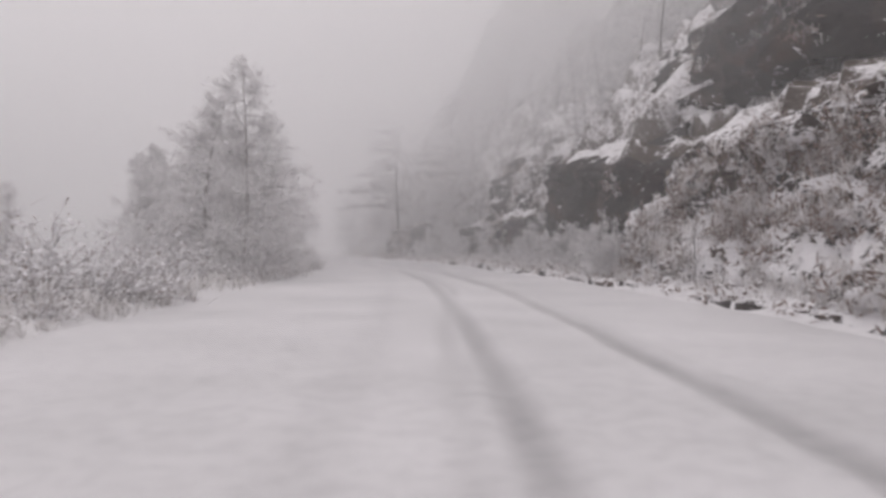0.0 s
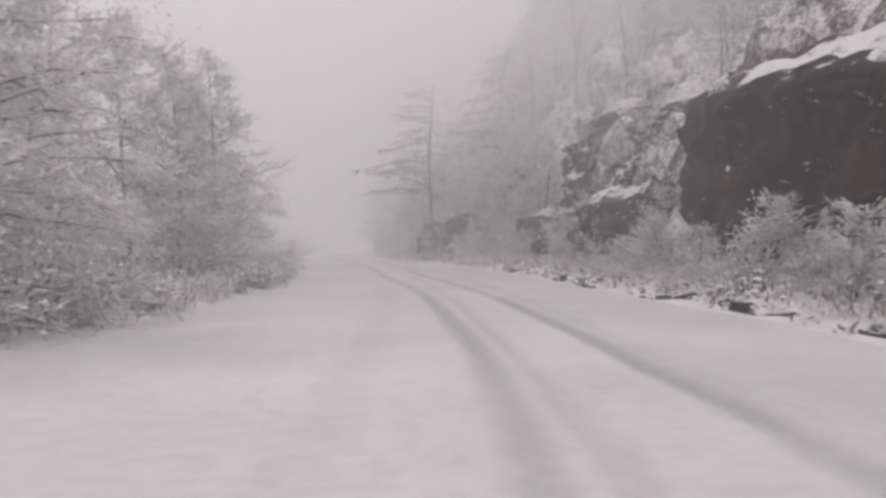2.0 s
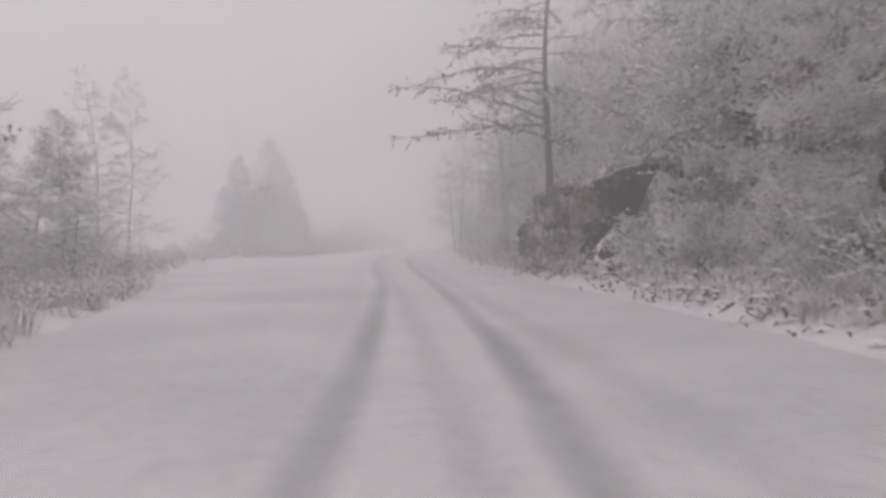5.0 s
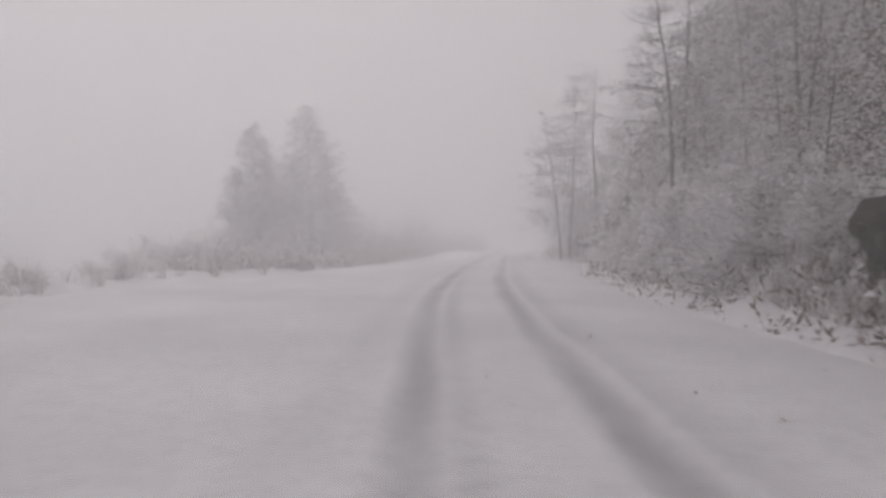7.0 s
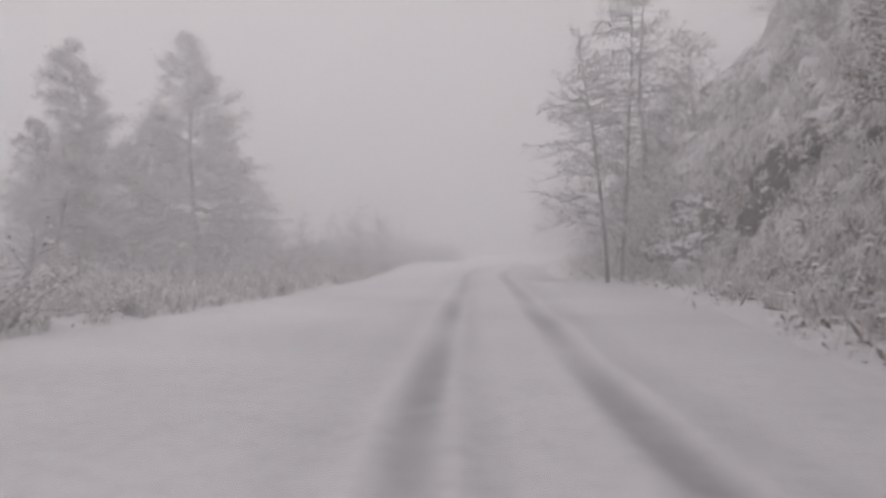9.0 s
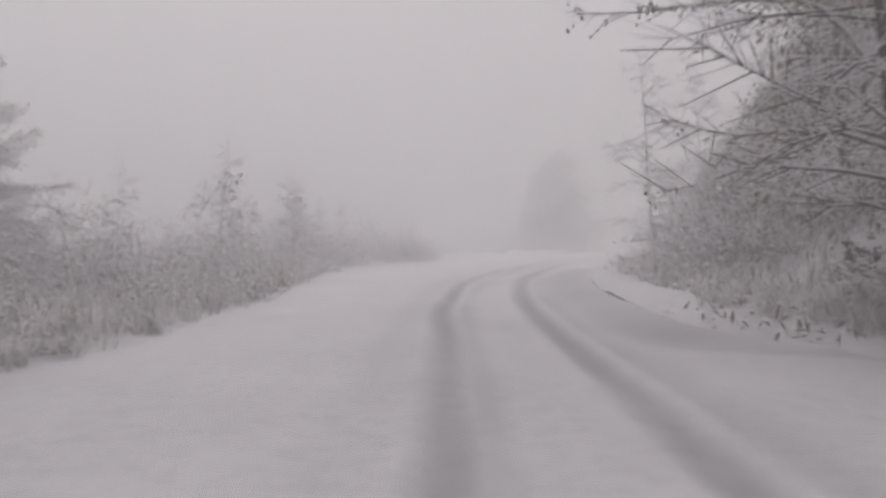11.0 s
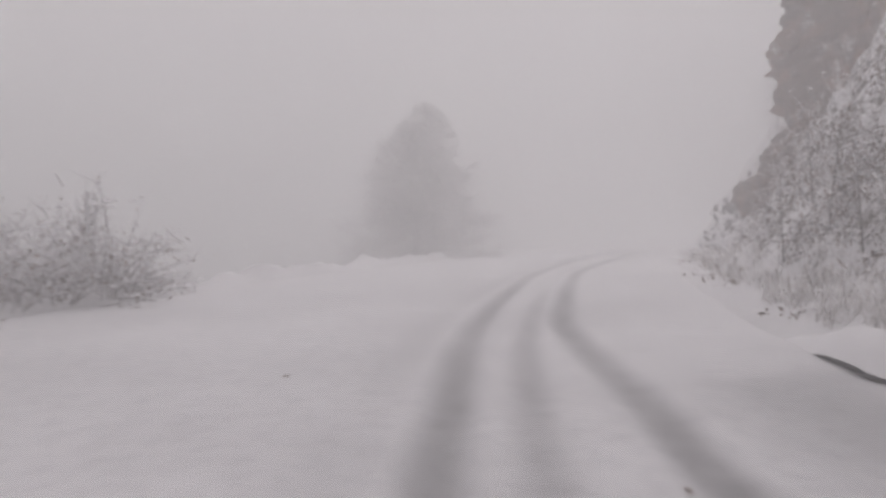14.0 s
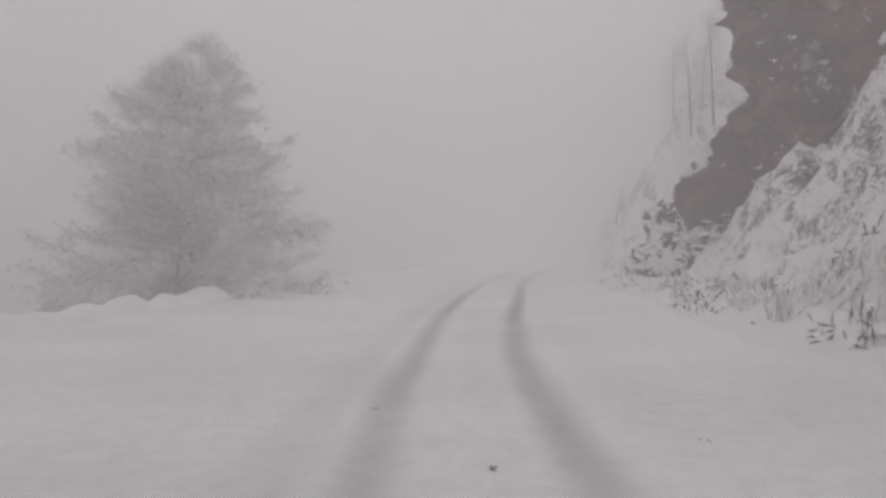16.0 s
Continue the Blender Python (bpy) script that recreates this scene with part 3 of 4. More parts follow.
def build_bush(kind, tall, wide, seed, stems=29, leafy=1.0):
    """Arching stems with withered leaves, weighed down by snow."""
    rng = np.random.default_rng(seed)
    bush = new(kind)
    canes, leaves, snow = Buffer(), Buffer(), Buffer()
    for k in range(stems):
        ang, out = rng.random() * 6.283, rng.random() ** 0.6
        base = np.array([math.cos(ang), math.sin(ang), 0]) * wide * 0.32 * rng.random()
        way = unit(np.array([math.cos(ang) * out * wide, math.sin(ang) * out * wide, tall * rng.uniform(0.7, 1.5)]))
        ln = tall * rng.uniform(0.65, 1.25)
        line = crooked(base - np.array([0, 0, 0.15]), way, ln, 7, rng, 0.13, 0.13)
        canes.tube(line[::2], np.linspace(0.014, 0.005, 4), 3)
        w = rng.uniform(0.01, 0.024)
        snow.tube(line[2::2] + np.array([0, 0, 0.012]), np.linspace(w, w * 0.5, 3), 3)
        for side in range(rng.integers(5, 9)):
            j = rng.integers(1, 8)
            tw = crooked(line[j], unit(rng.normal(0, 1, 3) + way * 0.8 + np.array([0, 0, 0.3])), rng.uniform(0.12, 0.5), 1, rng, 0.12, 0.25)
            (snow if rng.random() < 0.72 else canes).tube(tw, (0.010, 0.005), 3)
        m = int(13 * leafy)
        pos = line[rng.integers(2, 8, m)] + rng.normal(0, 0.09, (m, 3))
        al = unit(rng.normal(0, 1, (m, 3)) + np.array([0, 0, -0.5])) * rng.uniform(0.035, 0.095, (m, 1))
        ac = unit(np.cross(al, rng.normal(0, 1, (m, 3)))) * rng.uniform(0.010, 0.024, (m, 1))
        leaves.cards(pos, al, ac, 0.35)
        m = 9
        pos = line[rng.integers(2, 8, m)] + rng.normal(0, 0.08, (m, 3)) + np.array([0, 0, 0.03])
        snow.lumps(pos, rng.uniform(0.025, 0.075, m), rng.uniform(0.015, 0.045, m), rng)
    part("stem_clump", canes, FROST_BARK, bush, kind="stuff")
    part("leaves", leaves, LEAF, bush, "withered dark leaves", kind="stuff")
    part("snow_cover", snow, CAP, bush, "clinging snow", kind="stuff")
    return bush


LEDGES = []


def build_rock(label, s0, s1, d0, z0, z1, seed, lean=0.25, mat=None, rough=0.55, depth=3.0, taper=0.16, skew=0.0, grown=0, brow=True, drift=False, drop=0.0):
    """A rock face: a broken wall whose rim runs back into the hillside behind."""
    n, m = int((s1 - s0) / 0.16) + 8, int((z1 - z0) / 0.16) + 8
    u, v = np.linspace(0, 1, n)[:, None], np.linspace(0, 1, m)[None, :]
    s, z = s0 + (s1 - s0) * u + 0 * v, z0 + (z1 - z0 - drop * (1 - u)) * v
    big = fbm(s * 0.45 + seed, z * 0.55 + seed * 3.1, 3)
    blocks = np.floor((s + 0.5 * z + 1.4 * fbm(s * 0.5, z * 0.5 + seed, 2)) * 0.75) * 2.17 + np.floor((z * 0.9 - 0.2 * s + fbm(s * 0.6 + 9, z * 0.6, 2)) * 0.8) * 1.31
    step = np.modf(np.abs(np.sin(blocks * 12.9898 + seed) * 43758.5))[0] - 0.5
    fine = fbm(s * 1.7, z * 1.7 + seed, 5, 0.6)
    rim = np.maximum(1 - np.minimum(u, 1 - u) / taper, 0) ** 2 + np.maximum(1 - (1 - v) / 0.1, 0) ** 2 + 0.25 * np.maximum(1 - v / 0.12, 0) ** 2
    d = d0 + lean * (z - z0) - rough * (1.5 * big + 0.7 * step + 0.75 * fine) + skew * (s1 - s) + depth * rim * (1 + 0.7 * fbm(s * 0.8, z * 0.8 + seed, 2))
    top = np.maximum(1 - (1 - v) / 0.1, 0) ** 2
    z = z + 0.35 * fbm(s * 1.1 + 3, z * 1.1, 3) + top * (0.9 + 1.2 * fbm(s * 0.7, v * 0 + seed, 3))
    ob = sheet("rock_outcrop", s, d, z, mat or ROCK, smooth=False)
    # snow lying on the brow of the rock
    k = int(m * 0.93)
    cs, u = s[2:-2, k][:, None], np.linspace(0, 1, 7)[None, :]
    wide = np.maximum(0.15, 0.8 + 1.6 * fbm(cs * 0.5 + seed, 0 * cs, 3))
    cd = d[2:-2, k][:, None] - 0.12 + wide * u
    cz = z[2:-2, k][:, None] - 0.12 + (0.1 + 0.3 * fbm(cs * 0.8 + seed, u * 1.5 + 0 * cs, 4)) * np.sin(np.pi * np.clip(u * 1.2 + 0.06, 0, 1)) ** 0.5 + 0.75 * u
    if brow:
        cap = sheet("snow_cap", cs + 0 * u, cd, cz, HILL)
        cap.parent = ob
        tagged(cap, "snow lying on the brow")
    if drift:
        # snow and slid earth heaped against the foot
        j = int(m * 0.15)
        fs, fd, u = s[3:-3, j][:, None], d[3:-3, j][:, None], np.linspace(0, 1, 9)[None, :]
        tall = 0.25 + 2.3 * np.maximum(0, fbm(fs * 0.6 + seed, 0 * fs, 4) + 0.02)
        dd = fd + 0.25 + lean * tall - (0.5 + 0.75 * tall) * (1 - u)
        zz = z0 - 0.25 + (tall + 0.2) * u ** 1.2 + 0.22 * fbm(fs * 1.6, u * 3 + 0 * fs, 4)
        heap = sheet("snow_drift", fs + 0 * u, dd, zz, HILL)
        heap.parent = ob
        tagged(heap, "snow heaped at the foot of the rock")
    pick = np.random.default_rng(seed)
    for g in range(grown):
        i, j = pick.integers(n // 8, n - n // 8), pick.integers(m // 8, m - m // 6)
        LEDGES.append((float(s[i, j]), float(d[i, j]), float(z[i, j]), float(pick.uniform(0.35, 0.75))))
    return tagged(ob, label, "rock", group="rock faces beside the road")


def stand(ob, s, d, turn=0.0, scale=1.0, sink=0.0, label="", category="", group=""):
    x, y = at(s, d)
    ob.matrix_basis = pose(float(x), float(y), float(height(s, d)) - sink, 0, 0, turn) @ Matrix.Scale(scale, 4)
    return tagged(ob, label, category, group)


def copy_at(ob, s, d, turn, scale, sink=0.0):
    x, y = at(s, d)
    c = copy_thing(ob, pose(float(x), float(y), float(height(s, d)) - sink, 0, 0, turn))
    c.scale = (scale,) * 3
    return c


# ---- rock faces on the hillside ----
build_rock("tall dark wet rock face streaked with snow", 23.2, 38.0, 6.9, 0.3, 5.4, 3, lean=0.12, rough=0.55, taper=0.06, grown=3, drift=True, drop=1.5)
build_rock("broken dark rock band above a snowy bank", 6.0, 24.4, 7.7, 1.8, 4.1, 8, lean=0.12, rough=0.7, taper=0.05, grown=40, mat=ROCK_SNOWY)
build_rock("rubbly bank of rock and snow below the rock band", 6.0, 25.6, 6.3, 0.2, 2.5, 9, lean=0.62, rough=0.6, taper=0.05, grown=60, mat=ROCK_BANK, drift=True)
build_rock("dark crag high on the snowy slope", 18.0, 37.0, 10.6, 6.0, 10.5, 5, lean=0.5, rough=0.9, grown=12)
build_rock("low dark rock at the foot of the slope", 39.0, 45.0, 6.6, 0.3, 2.6, 11, lean=0.2, grown=6)
build_rock("mossy dark rock above the verge", 43.0, 50.5, 7.9, 2.6, 6.8, 13, lean=0.4, rough=0.8, grown=14, mat=ROCK_MID)
build_rock("small dark rock half buried in snow", 47.0, 52.5, 6.6, 0.3, 2.4, 17, lean=0.25)
build_rock("dark rock face under leaning trees", 56.0, 64.5, 8.0, 2.4, 5.4, 19, lean=0.5, rough=0.9, grown=20, mat=ROCK_SNOWY)
build_rock("squat dark rock with snow at its foot", 58.5, 68.4, 4.85, 0.2, 2.6, 23, lean=0.12, rough=0.55, grown=24, mat=ROCK, taper=0.07)
build_rock("rubble and snow along the foot of the bank", 57.0, 78.0, 4.4, 0.0, 0.45, 25, lean=0.9, rough=0.4, mat=ROCK_SNOWY, taper=0.05, depth=1.2, grown=30, brow=False)
build_rock("broken rock among snowy brush", 80.0, 88.0, 6.0, 1.2, 3.4, 29, lean=0.3, mat=ROCK_BROWN)
ns, nd = locate(16.43, 150.5)
build_rock("overhanging brown cliff above a snowy slope", ns - 7.0, ns + 2.0, nd - 0.6, 2.0, 15.0, 31, lean=0.2, mat=ROCK_BROWN, rough=0.9, depth=3.0, taper=0.14, skew=1.15, grown=22, brow=False, drift=True)
build_rock("snowy rubble heaped below the brown cliff", ns - 8.0, ns + 3.0, nd - 2.4, 0.2, 5.2, 53, lean=0.5, rough=0.7, mat=ROCK_BANK, taper=0.1, skew=1.15, grown=10, brow=False)
build_rock("dark rock showing through the snowy bank", 86.5, 93.5, 5.7, 0.8, 3.2, 41, lean=0.5, rough=0.6, grown=8, mat=ROCK_MID)
build_rock("low broken rocks along the snowy bank", 93.0, 104.0, 5.3, 0.4, 2.6, 43, lean=0.55, rough=0.9, grown=14, mat=ROCK_SNOWY)
build_rock("dark hillside rock above the bend", 103.0, 118.0, 6.9, 2.4, 8.0, 47, lean=0.7, taper=0.4, rough=1.1, grown=60, mat=ROCK_SNOWY, brow=False, drift=True)

# ---- trees ----
broad = stand(build_tree("tree", 6.9, 6.8, 101, density=1.15, bare=0.04, trunks=2, low=0.04, bark=FROST_BARK, tufts=7), 25.0, -6.0, 20, 1.0, label="snow-laden tree with drooping boughs by the road", category="tree", group="roadside trees")
fir = stand(build_tree("tree", 9.4, 8.6, 102, bare=0.05, trunks=1, low=0.05, density=1.8, bark=FROST_BARK, tufts=6), 102.3, -9.4, 70, 1.0, label="tall frosted tree standing above the bushes", category="tree", group="roadside trees")
pair = stand(build_tree("tree", 7.6, 9.2, 103, bare=0.05, trunks=2, low=0.03, density=1.9, girth=0.8, bark=FROST_BARK, tufts=6), *locate(0.57, 151.5), 100, 1.16, label="broad pyramid-shaped tree dusted with snow", category="tree", group="roadside trees")
gaunt = stand(build_gaunt("tree", 11.0, 104, 42, 4.5, lean=-0.1), 66.3, 5.5, 0, 1.0, label="gaunt tree with level limbs and hanging withered leaves", category="tree", group="roadside trees")
thin = stand(build_tree("tree", 7.5, 5.2, 105, bare=0.94, low=0.12, density=0.85, girth=0.45, twiggy=1.7, bark=FROST_BARK), 71.6, -9.4, 0, 1.0, label="thin bare tree with short snowy twigs", category="tree", group="roadside trees")
twin = stand(build_tree("tree", 8.8, 6.4, 106, bare=0.92, trunks=2, low=0.2, needles=False, density=0.9, twiggy=2.2, apart=0.04, girth=0.7), 98.1, 4.35, 0, 1.0, label="twin-stemmed bare tree on the bank", category="tree", group="roadside trees")
sapling = stand(build_tree("sapling", 3.2, 1.7, 107, bare=0.93, low=0.2, needles=False, density=0.8, girth=0.55, twiggy=1.6, bark=FROST_BARK), 106.9, -4.9, 0, 0.9, label="young tree with a few withered leaves", category="tree", group="saplings by the road")
for s, d, turn, k in ((30.5, -7.2, 130, 0.9), (35.0, -6.3, 250, 0.92), (40.5, -6.6, 10, 0.98), (46.0, -7.6, 190, 0.9), (20.0, -10.5, 80, 0.42), (52.5, -7.8, 60, 0.75), (57.5, -8.2, 200, 0.6), (54.0, 8.0, 170, 0.8), (60.0, 9.5, 20, 0.8)):
    copy_at(broad, s, d, turn, k)
for s, d, turn, k in ((98.0, -10.6, 200, 0.8), (100.3, -11.0, 300, 0.72), (96.2, -11.4, 80, 0.6), (104.8, -8.6, 130, 0.6), (94.5, -10.2, 20, 0.55), (36, -11, 30, 0.7), (47, -12, 140, 0.8)):
    copy_at(fir, s, d, turn, k)
for s, d, turn, k in ((62.0, 8.6, 300, 0.85), (104.4, 6.6, 15, 0.85)):
    copy_at(gaunt, s, d, turn, k, 0.3)
for s, d, turn, k in ((80.8, 6.1, 40, 0.85), (77.4, 8.2, 130, 0.8), (84.4, 8.0, 260, 0.75)):
    copy_at(twin, s, d, turn, k, 0.3)
for s, d, turn, k in ((71.5, 5.0, 90, 0.75), (112.7, 4.6, 90, 0.8), (115.0, 6.0, 40, 0.7), (67.5, -9.0, 50, 0.9), (43.0, 8.8, 150, 0.8), (38.5, 9.5, 60, 0.8), (76.0, 6.2, 80, 0.6), (56.5, 9.0, 30, 1.1), (49.0, 8.6, 100, 1.0)):
    copy_at(thin, s, d, turn, k, 0.15)
for s, d, turn, k in ((109.8, -5.8, 200, 0.85), (112.0, -6.4, 300, 0.7), (107.5, -7.5, 20, 0.8), (114.5, -6.5, 10, 0.8), (117.5, -6.8, 140, 0.6), (119.5, -8.6, 80, 0.6), (105.8, -6.6, 200, 0.6), (108.6, -5.2, 100, 0.6), (110.8, -7.4, 50, 0.8), (113.2, -7.8, 170, 0.7), (116.0, -8.0, 30, 0.6), (111.0, -4.8, 70, 0.8), (113.0, -5.6, 190, 0.9), (115.5, -6.8, 280, 0.9), (118.0, -7.4, 0, 0.8), (120.5, -7.5, 130, 0.8), (122.5, -7.3, 220, 0.6), (58.5, -6.6, 100, 0.9), (55.0, -6.8, 0, 1.1), (61.5, -8.0, 40, 0.9)):
    copy_at(sapling, s, d, turn, k)

shrub = stand(build_tree("sapling", 2.7, 2.4, 109, bare=0.55, low=0.08, needles=False, density=1.0, girth=0.8), 129.6, 5.0, 0, 0.8, sink=0.1, label="brown twiggy shrub with withered leaves on the bank", category="shrub", group="shrubs on the bank")
for s, d, turn, k in ((131.4, 6.0, 100, 0.8), (126.4, 5.4, 10, 0.75), (127.6, 6.3, 150, 0.9), (128.2, 5.4, 220, 0.85), (135.5, 6.4, 40, 0.5), (105.5, 7.6, 0, 1.2), (107.0, 7.2, 60, 1.0), (108.8, 7.6, 130, 1.3), (110.6, 7.4, 220, 1.0), (112.6, 6.4, 300, 0.8), (115.0, 6.2, 20, 0.7), (117.4, 6.3, 170, 0.7), (106.2, 8.6, 40, 1.8), (109.6, 8.8, 100, 1.6), (58.5, 6.8, 0, 1.0), (60.5, 6.5, 70, 0.9), (62.5, 6.9, 140, 1.1), (64.2, 6.5, 230, 0.9), (59.5, 8.2, 300, 1.3), (61.5, 8.5, 20, 1.2), (63.5, 8.2, 190, 1.3), (65.8, 7.4, 80, 1.1), (67.4, 6.4, 160, 0.8), (70.4, 6.6, 10, 1.0), (71.8, 7.8, 80, 1.2), (73.2, 6.4, 150, 0.9), (74.6, 7.4, 220, 1.2), (76.2, 6.3, 290, 0.9), (77.4, 7.6, 30, 1.3), (79.0, 6.4, 100, 1.0), (80.4, 7.8, 170, 1.3), (82.0, 6.2, 240, 1.0), (83.6, 7.2, 310, 1.2), (85.4, 6.0, 50, 0.9), (73.8, 9.4, 120, 1.4), (77.0, 9.6, 200, 1.5), (80.6, 9.8, 280, 1.5), (84.0, 9.0, 0, 1.3), (87.0, 6.6, 130, 0.9), (103.6, 5.7, 20, 0.8), (105.2, 5.9, 90, 0.9), (106.8, 5.8, 170, 0.9), (108.6, 6.1, 260, 0.9), (110.2, 5.9, 330, 0.8)):
    copy_at(shrub, s, d, turn, k, 0.1)

hill_tree = stand(build_tree("tree", 6.0, 4.2, 108, bare=0.2, low=0.12, density=0.7), 34.5, 12.0, 0, 1.0, sink=0.3, label="frosted tree on the steep hillside", category="tree", group="hillside trees")
for s, d, turn, k in ((38, 12.5, 0, 0.7), (42.5, 11.5, 90, 0.75), (46, 14, 180, 0.8), (50.5, 11.5, 200, 0.7), (54, 14.5, 300, 0.85), (58, 12, 45, 0.75), (63.5, 13, 140, 0.8), (31, 15, 250, 0.7), (22.5, 12.2, 30, 0.5), (26.0, 13.0, 120, 0.6), (73, 9.6, 20, 0.5), (76, 9.0, 110, 0.55), (79.5, 9.4, 200, 0.5), (83, 9.0, 300, 0.5), (87, 10.0, 50, 0.5), (71, 12.0, 80, 0.6), (54.5, 7.6, 60, 0.5), (57.5, 8.4, 150, 0.6), (61.0, 8.0, 290, 0.5), (52.0, 8.0, 10, 0.5)):
    copy_at(hill_tree, s, d, turn, k * 1.3, 0.4)
for s, d, turn, k in ((13, 10.5, 80, 0.9), (17, 10.0, 200, 0.9), (20, 11.0, 330, 1.1), (24, 10.0, 60, 1.0), (9, 13.0, 10, 1.1), (15, 14.0, 110, 1.2)):
    copy_at(hill_tree, ns + s, d, turn, k, 0.3)
copy_at(broad, 60.5, -7.9, 20, 0.55)
for s, d, turn, k in ((24.6, 6.0, 40, 0.34), (22.6, 6.1, 160, 0.28), (27.4, 5.9, 250, 0.24), (20.3, 6.2, 10, 0.3), (31.5, 5.6, 70, 0.2), (17.5, 6.3, 90, 0.25)):
    copy_at(hill_tree, s, d, turn, k)

# ---- bushes along both verges ----
bushes = [build_bush("bush", 1.5, 1.5, 201), build_bush("bush", 1.1, 1.4, 202, 30, 1.3), build_bush("bush", 1.9, 1.9, 203, 36, 0.8), build_bush("bush", 0.8, 1.2, 204, 28, 1.0)]
spots = []
rng = np.random.default_rng(11)
for s in np.arange(4, 111, 1.6):
    l, r = float(edge_left(s)), float(edge_right(s))
    low = 67 < s < 82 or s > 98
    if s > 103:
        continue
    for back in (0.6, 1.9, 3.4):
        if rng.random() < (0.45 if s < 83 and low else 0.6):
            spots.append((s + rng.normal(0, 0.5), l - back - abs(rng.normal(0, 0.4)), rng.uniform(0.35, 0.62) if low else rng.uniform(0.45, 0.8 + 0.12 * back)))
    if s < 98 and rng.random() < 0.3:
        spots.append((s + rng.normal(0, 0.4), r + 1.2 + abs(rng.normal(0, 0.5)), rng.uniform(0.3, 0.5)))
    off = float(foot_right(s)) + rng.random() ** 1.4 * 8
    before_rock = (11 < s < 39 or 55 < s < 74) and off < 5.0
    if rng.random() < 0.5 and not before_rock:
        spots.append((s + rng.normal(0, 0.4), r + off, rng.uniform(0.6, 1.2)))
for s in np.arange(83, 106, 1.5):
    for d in (-6.0, -8.0, -10.2):
        if rng.random() < 0.7:
            spots.append((s + rng.normal(0, 0.4), min(d, float(edge_left(s)) - 2.5) + rng.normal(0, 0.4), rng.uniform(0.45, 0.85)))
for s in np.arange(99, 124, 1.3):
    spots.append((s, float(edge_right(s)) + 2.2 + abs(rng.normal(0, 0.4)), rng.uniform(0.7, 1.2) if s < 111 else rng.uniform(0.4, 0.65)))
for s in np.arange(103, 127, 1.0):
    for back in (0.4, 1.4, 2.8) if s > 112 else (0.65, 1.5, 2.8, 4.4):
        if rng.random() < 0.7:
            spots.append((s + rng.normal(0, 0.3), float(edge_left(s)) - back, rng.uniform(0.5, 0.7 + 0.1 * back) + (0.4 if s > 115 else 0.0)))
for s in np.arange(51.5, 66, 1.15):
    spots.append((s, 5.4 + 0.9 * abs(rng.normal(0, 1.0)) + (1.2 if s > 59 else 0.0), rng.uniform(0.6, 1.1)))
for s in np.arange(31.5, 41, 1.3):
    spots.append((s, 5.3 + abs(rng.normal(0, 0.5)), rng.uniform(0.35, 0.6)))
for s, d, k in ((123.0, 5.6, 0.75), (125.0, 6.0, 0.7), (121.5, 5.7, 0.75), (127.5, 6.2, 0.6), (130.5, 6.4, 0.5), (118.0, 5.6, 1.2)):
    spots.append((s, d, k))
ledge_shrub = stand(build_tree("shrub", 1.5, 1.9, 211, bare=0.45, low=0.05, density=1.6, girth=0.7, twiggy=2.0, bark=FROST_BARK), 33.0, 6.1, 0, 0.8, sink=0.1, label="small frosted shrub rooted at the foot of the rock", category="shrub", group="frosted shrubs on the rocks")
for s, d, k in ((23.5, 5.9, 0.8), (25.2, 6.3, 1.0), (27.0, 6.2, 0.9), (28.8, 6.4, 0.7), (30.2, 6.3, 1.1), (35.4, 6.2, 1.0), (37.2, 6.3, 0.7), (38.8, 6.4, 0.7), (39.6, 7.8, 0.9), (41.5, 6.6, 0.8), (43.5, 6.9, 0.8), (45.5, 6.4, 0.8), (47.5, 7.0, 1.0), (37.8, 8.4, 0.9), (50.5, 6.6, 0.8), (53.0, 6.4, 0.9), (56.0, 5.9, 0.9), (58.0, 5.2, 0.8), (58.6, 6.6, 1.5), (60.2, 6.4, 1.1), (61.8, 6.2, 0.9), (63.2, 6.5, 1.2), (64.8, 6.2, 0.9), (67.6, 6.2, 0.9), (69.3, 5.2, 1.0), (70.6, 4.9, 1.1), (72.0, 5.2, 1.3), (74.0, 5.4, 1.4), (76.0, 5.0, 1.2), (62.4, 7.6, 2.2), (59.6, 7.8, 2.4), (65.6, 7.8, 2.4)):
    copy_at(ledge_shrub, s, d, float(rng.random() * 360), k, 0.1)
used = set()
for s, d, k in spots:
    i = int(rng.integers(0, 4))
    if i in used:
        copy_at(bushes[i], s, d, float(rng.random() * 360), k)
    else:
        used.add(i)
        stand(bushes[i], s, d, float(rng.random() * 360), k, label="snow-covered bush with withered leaves on the verge", category="bush", group="verge bushes")


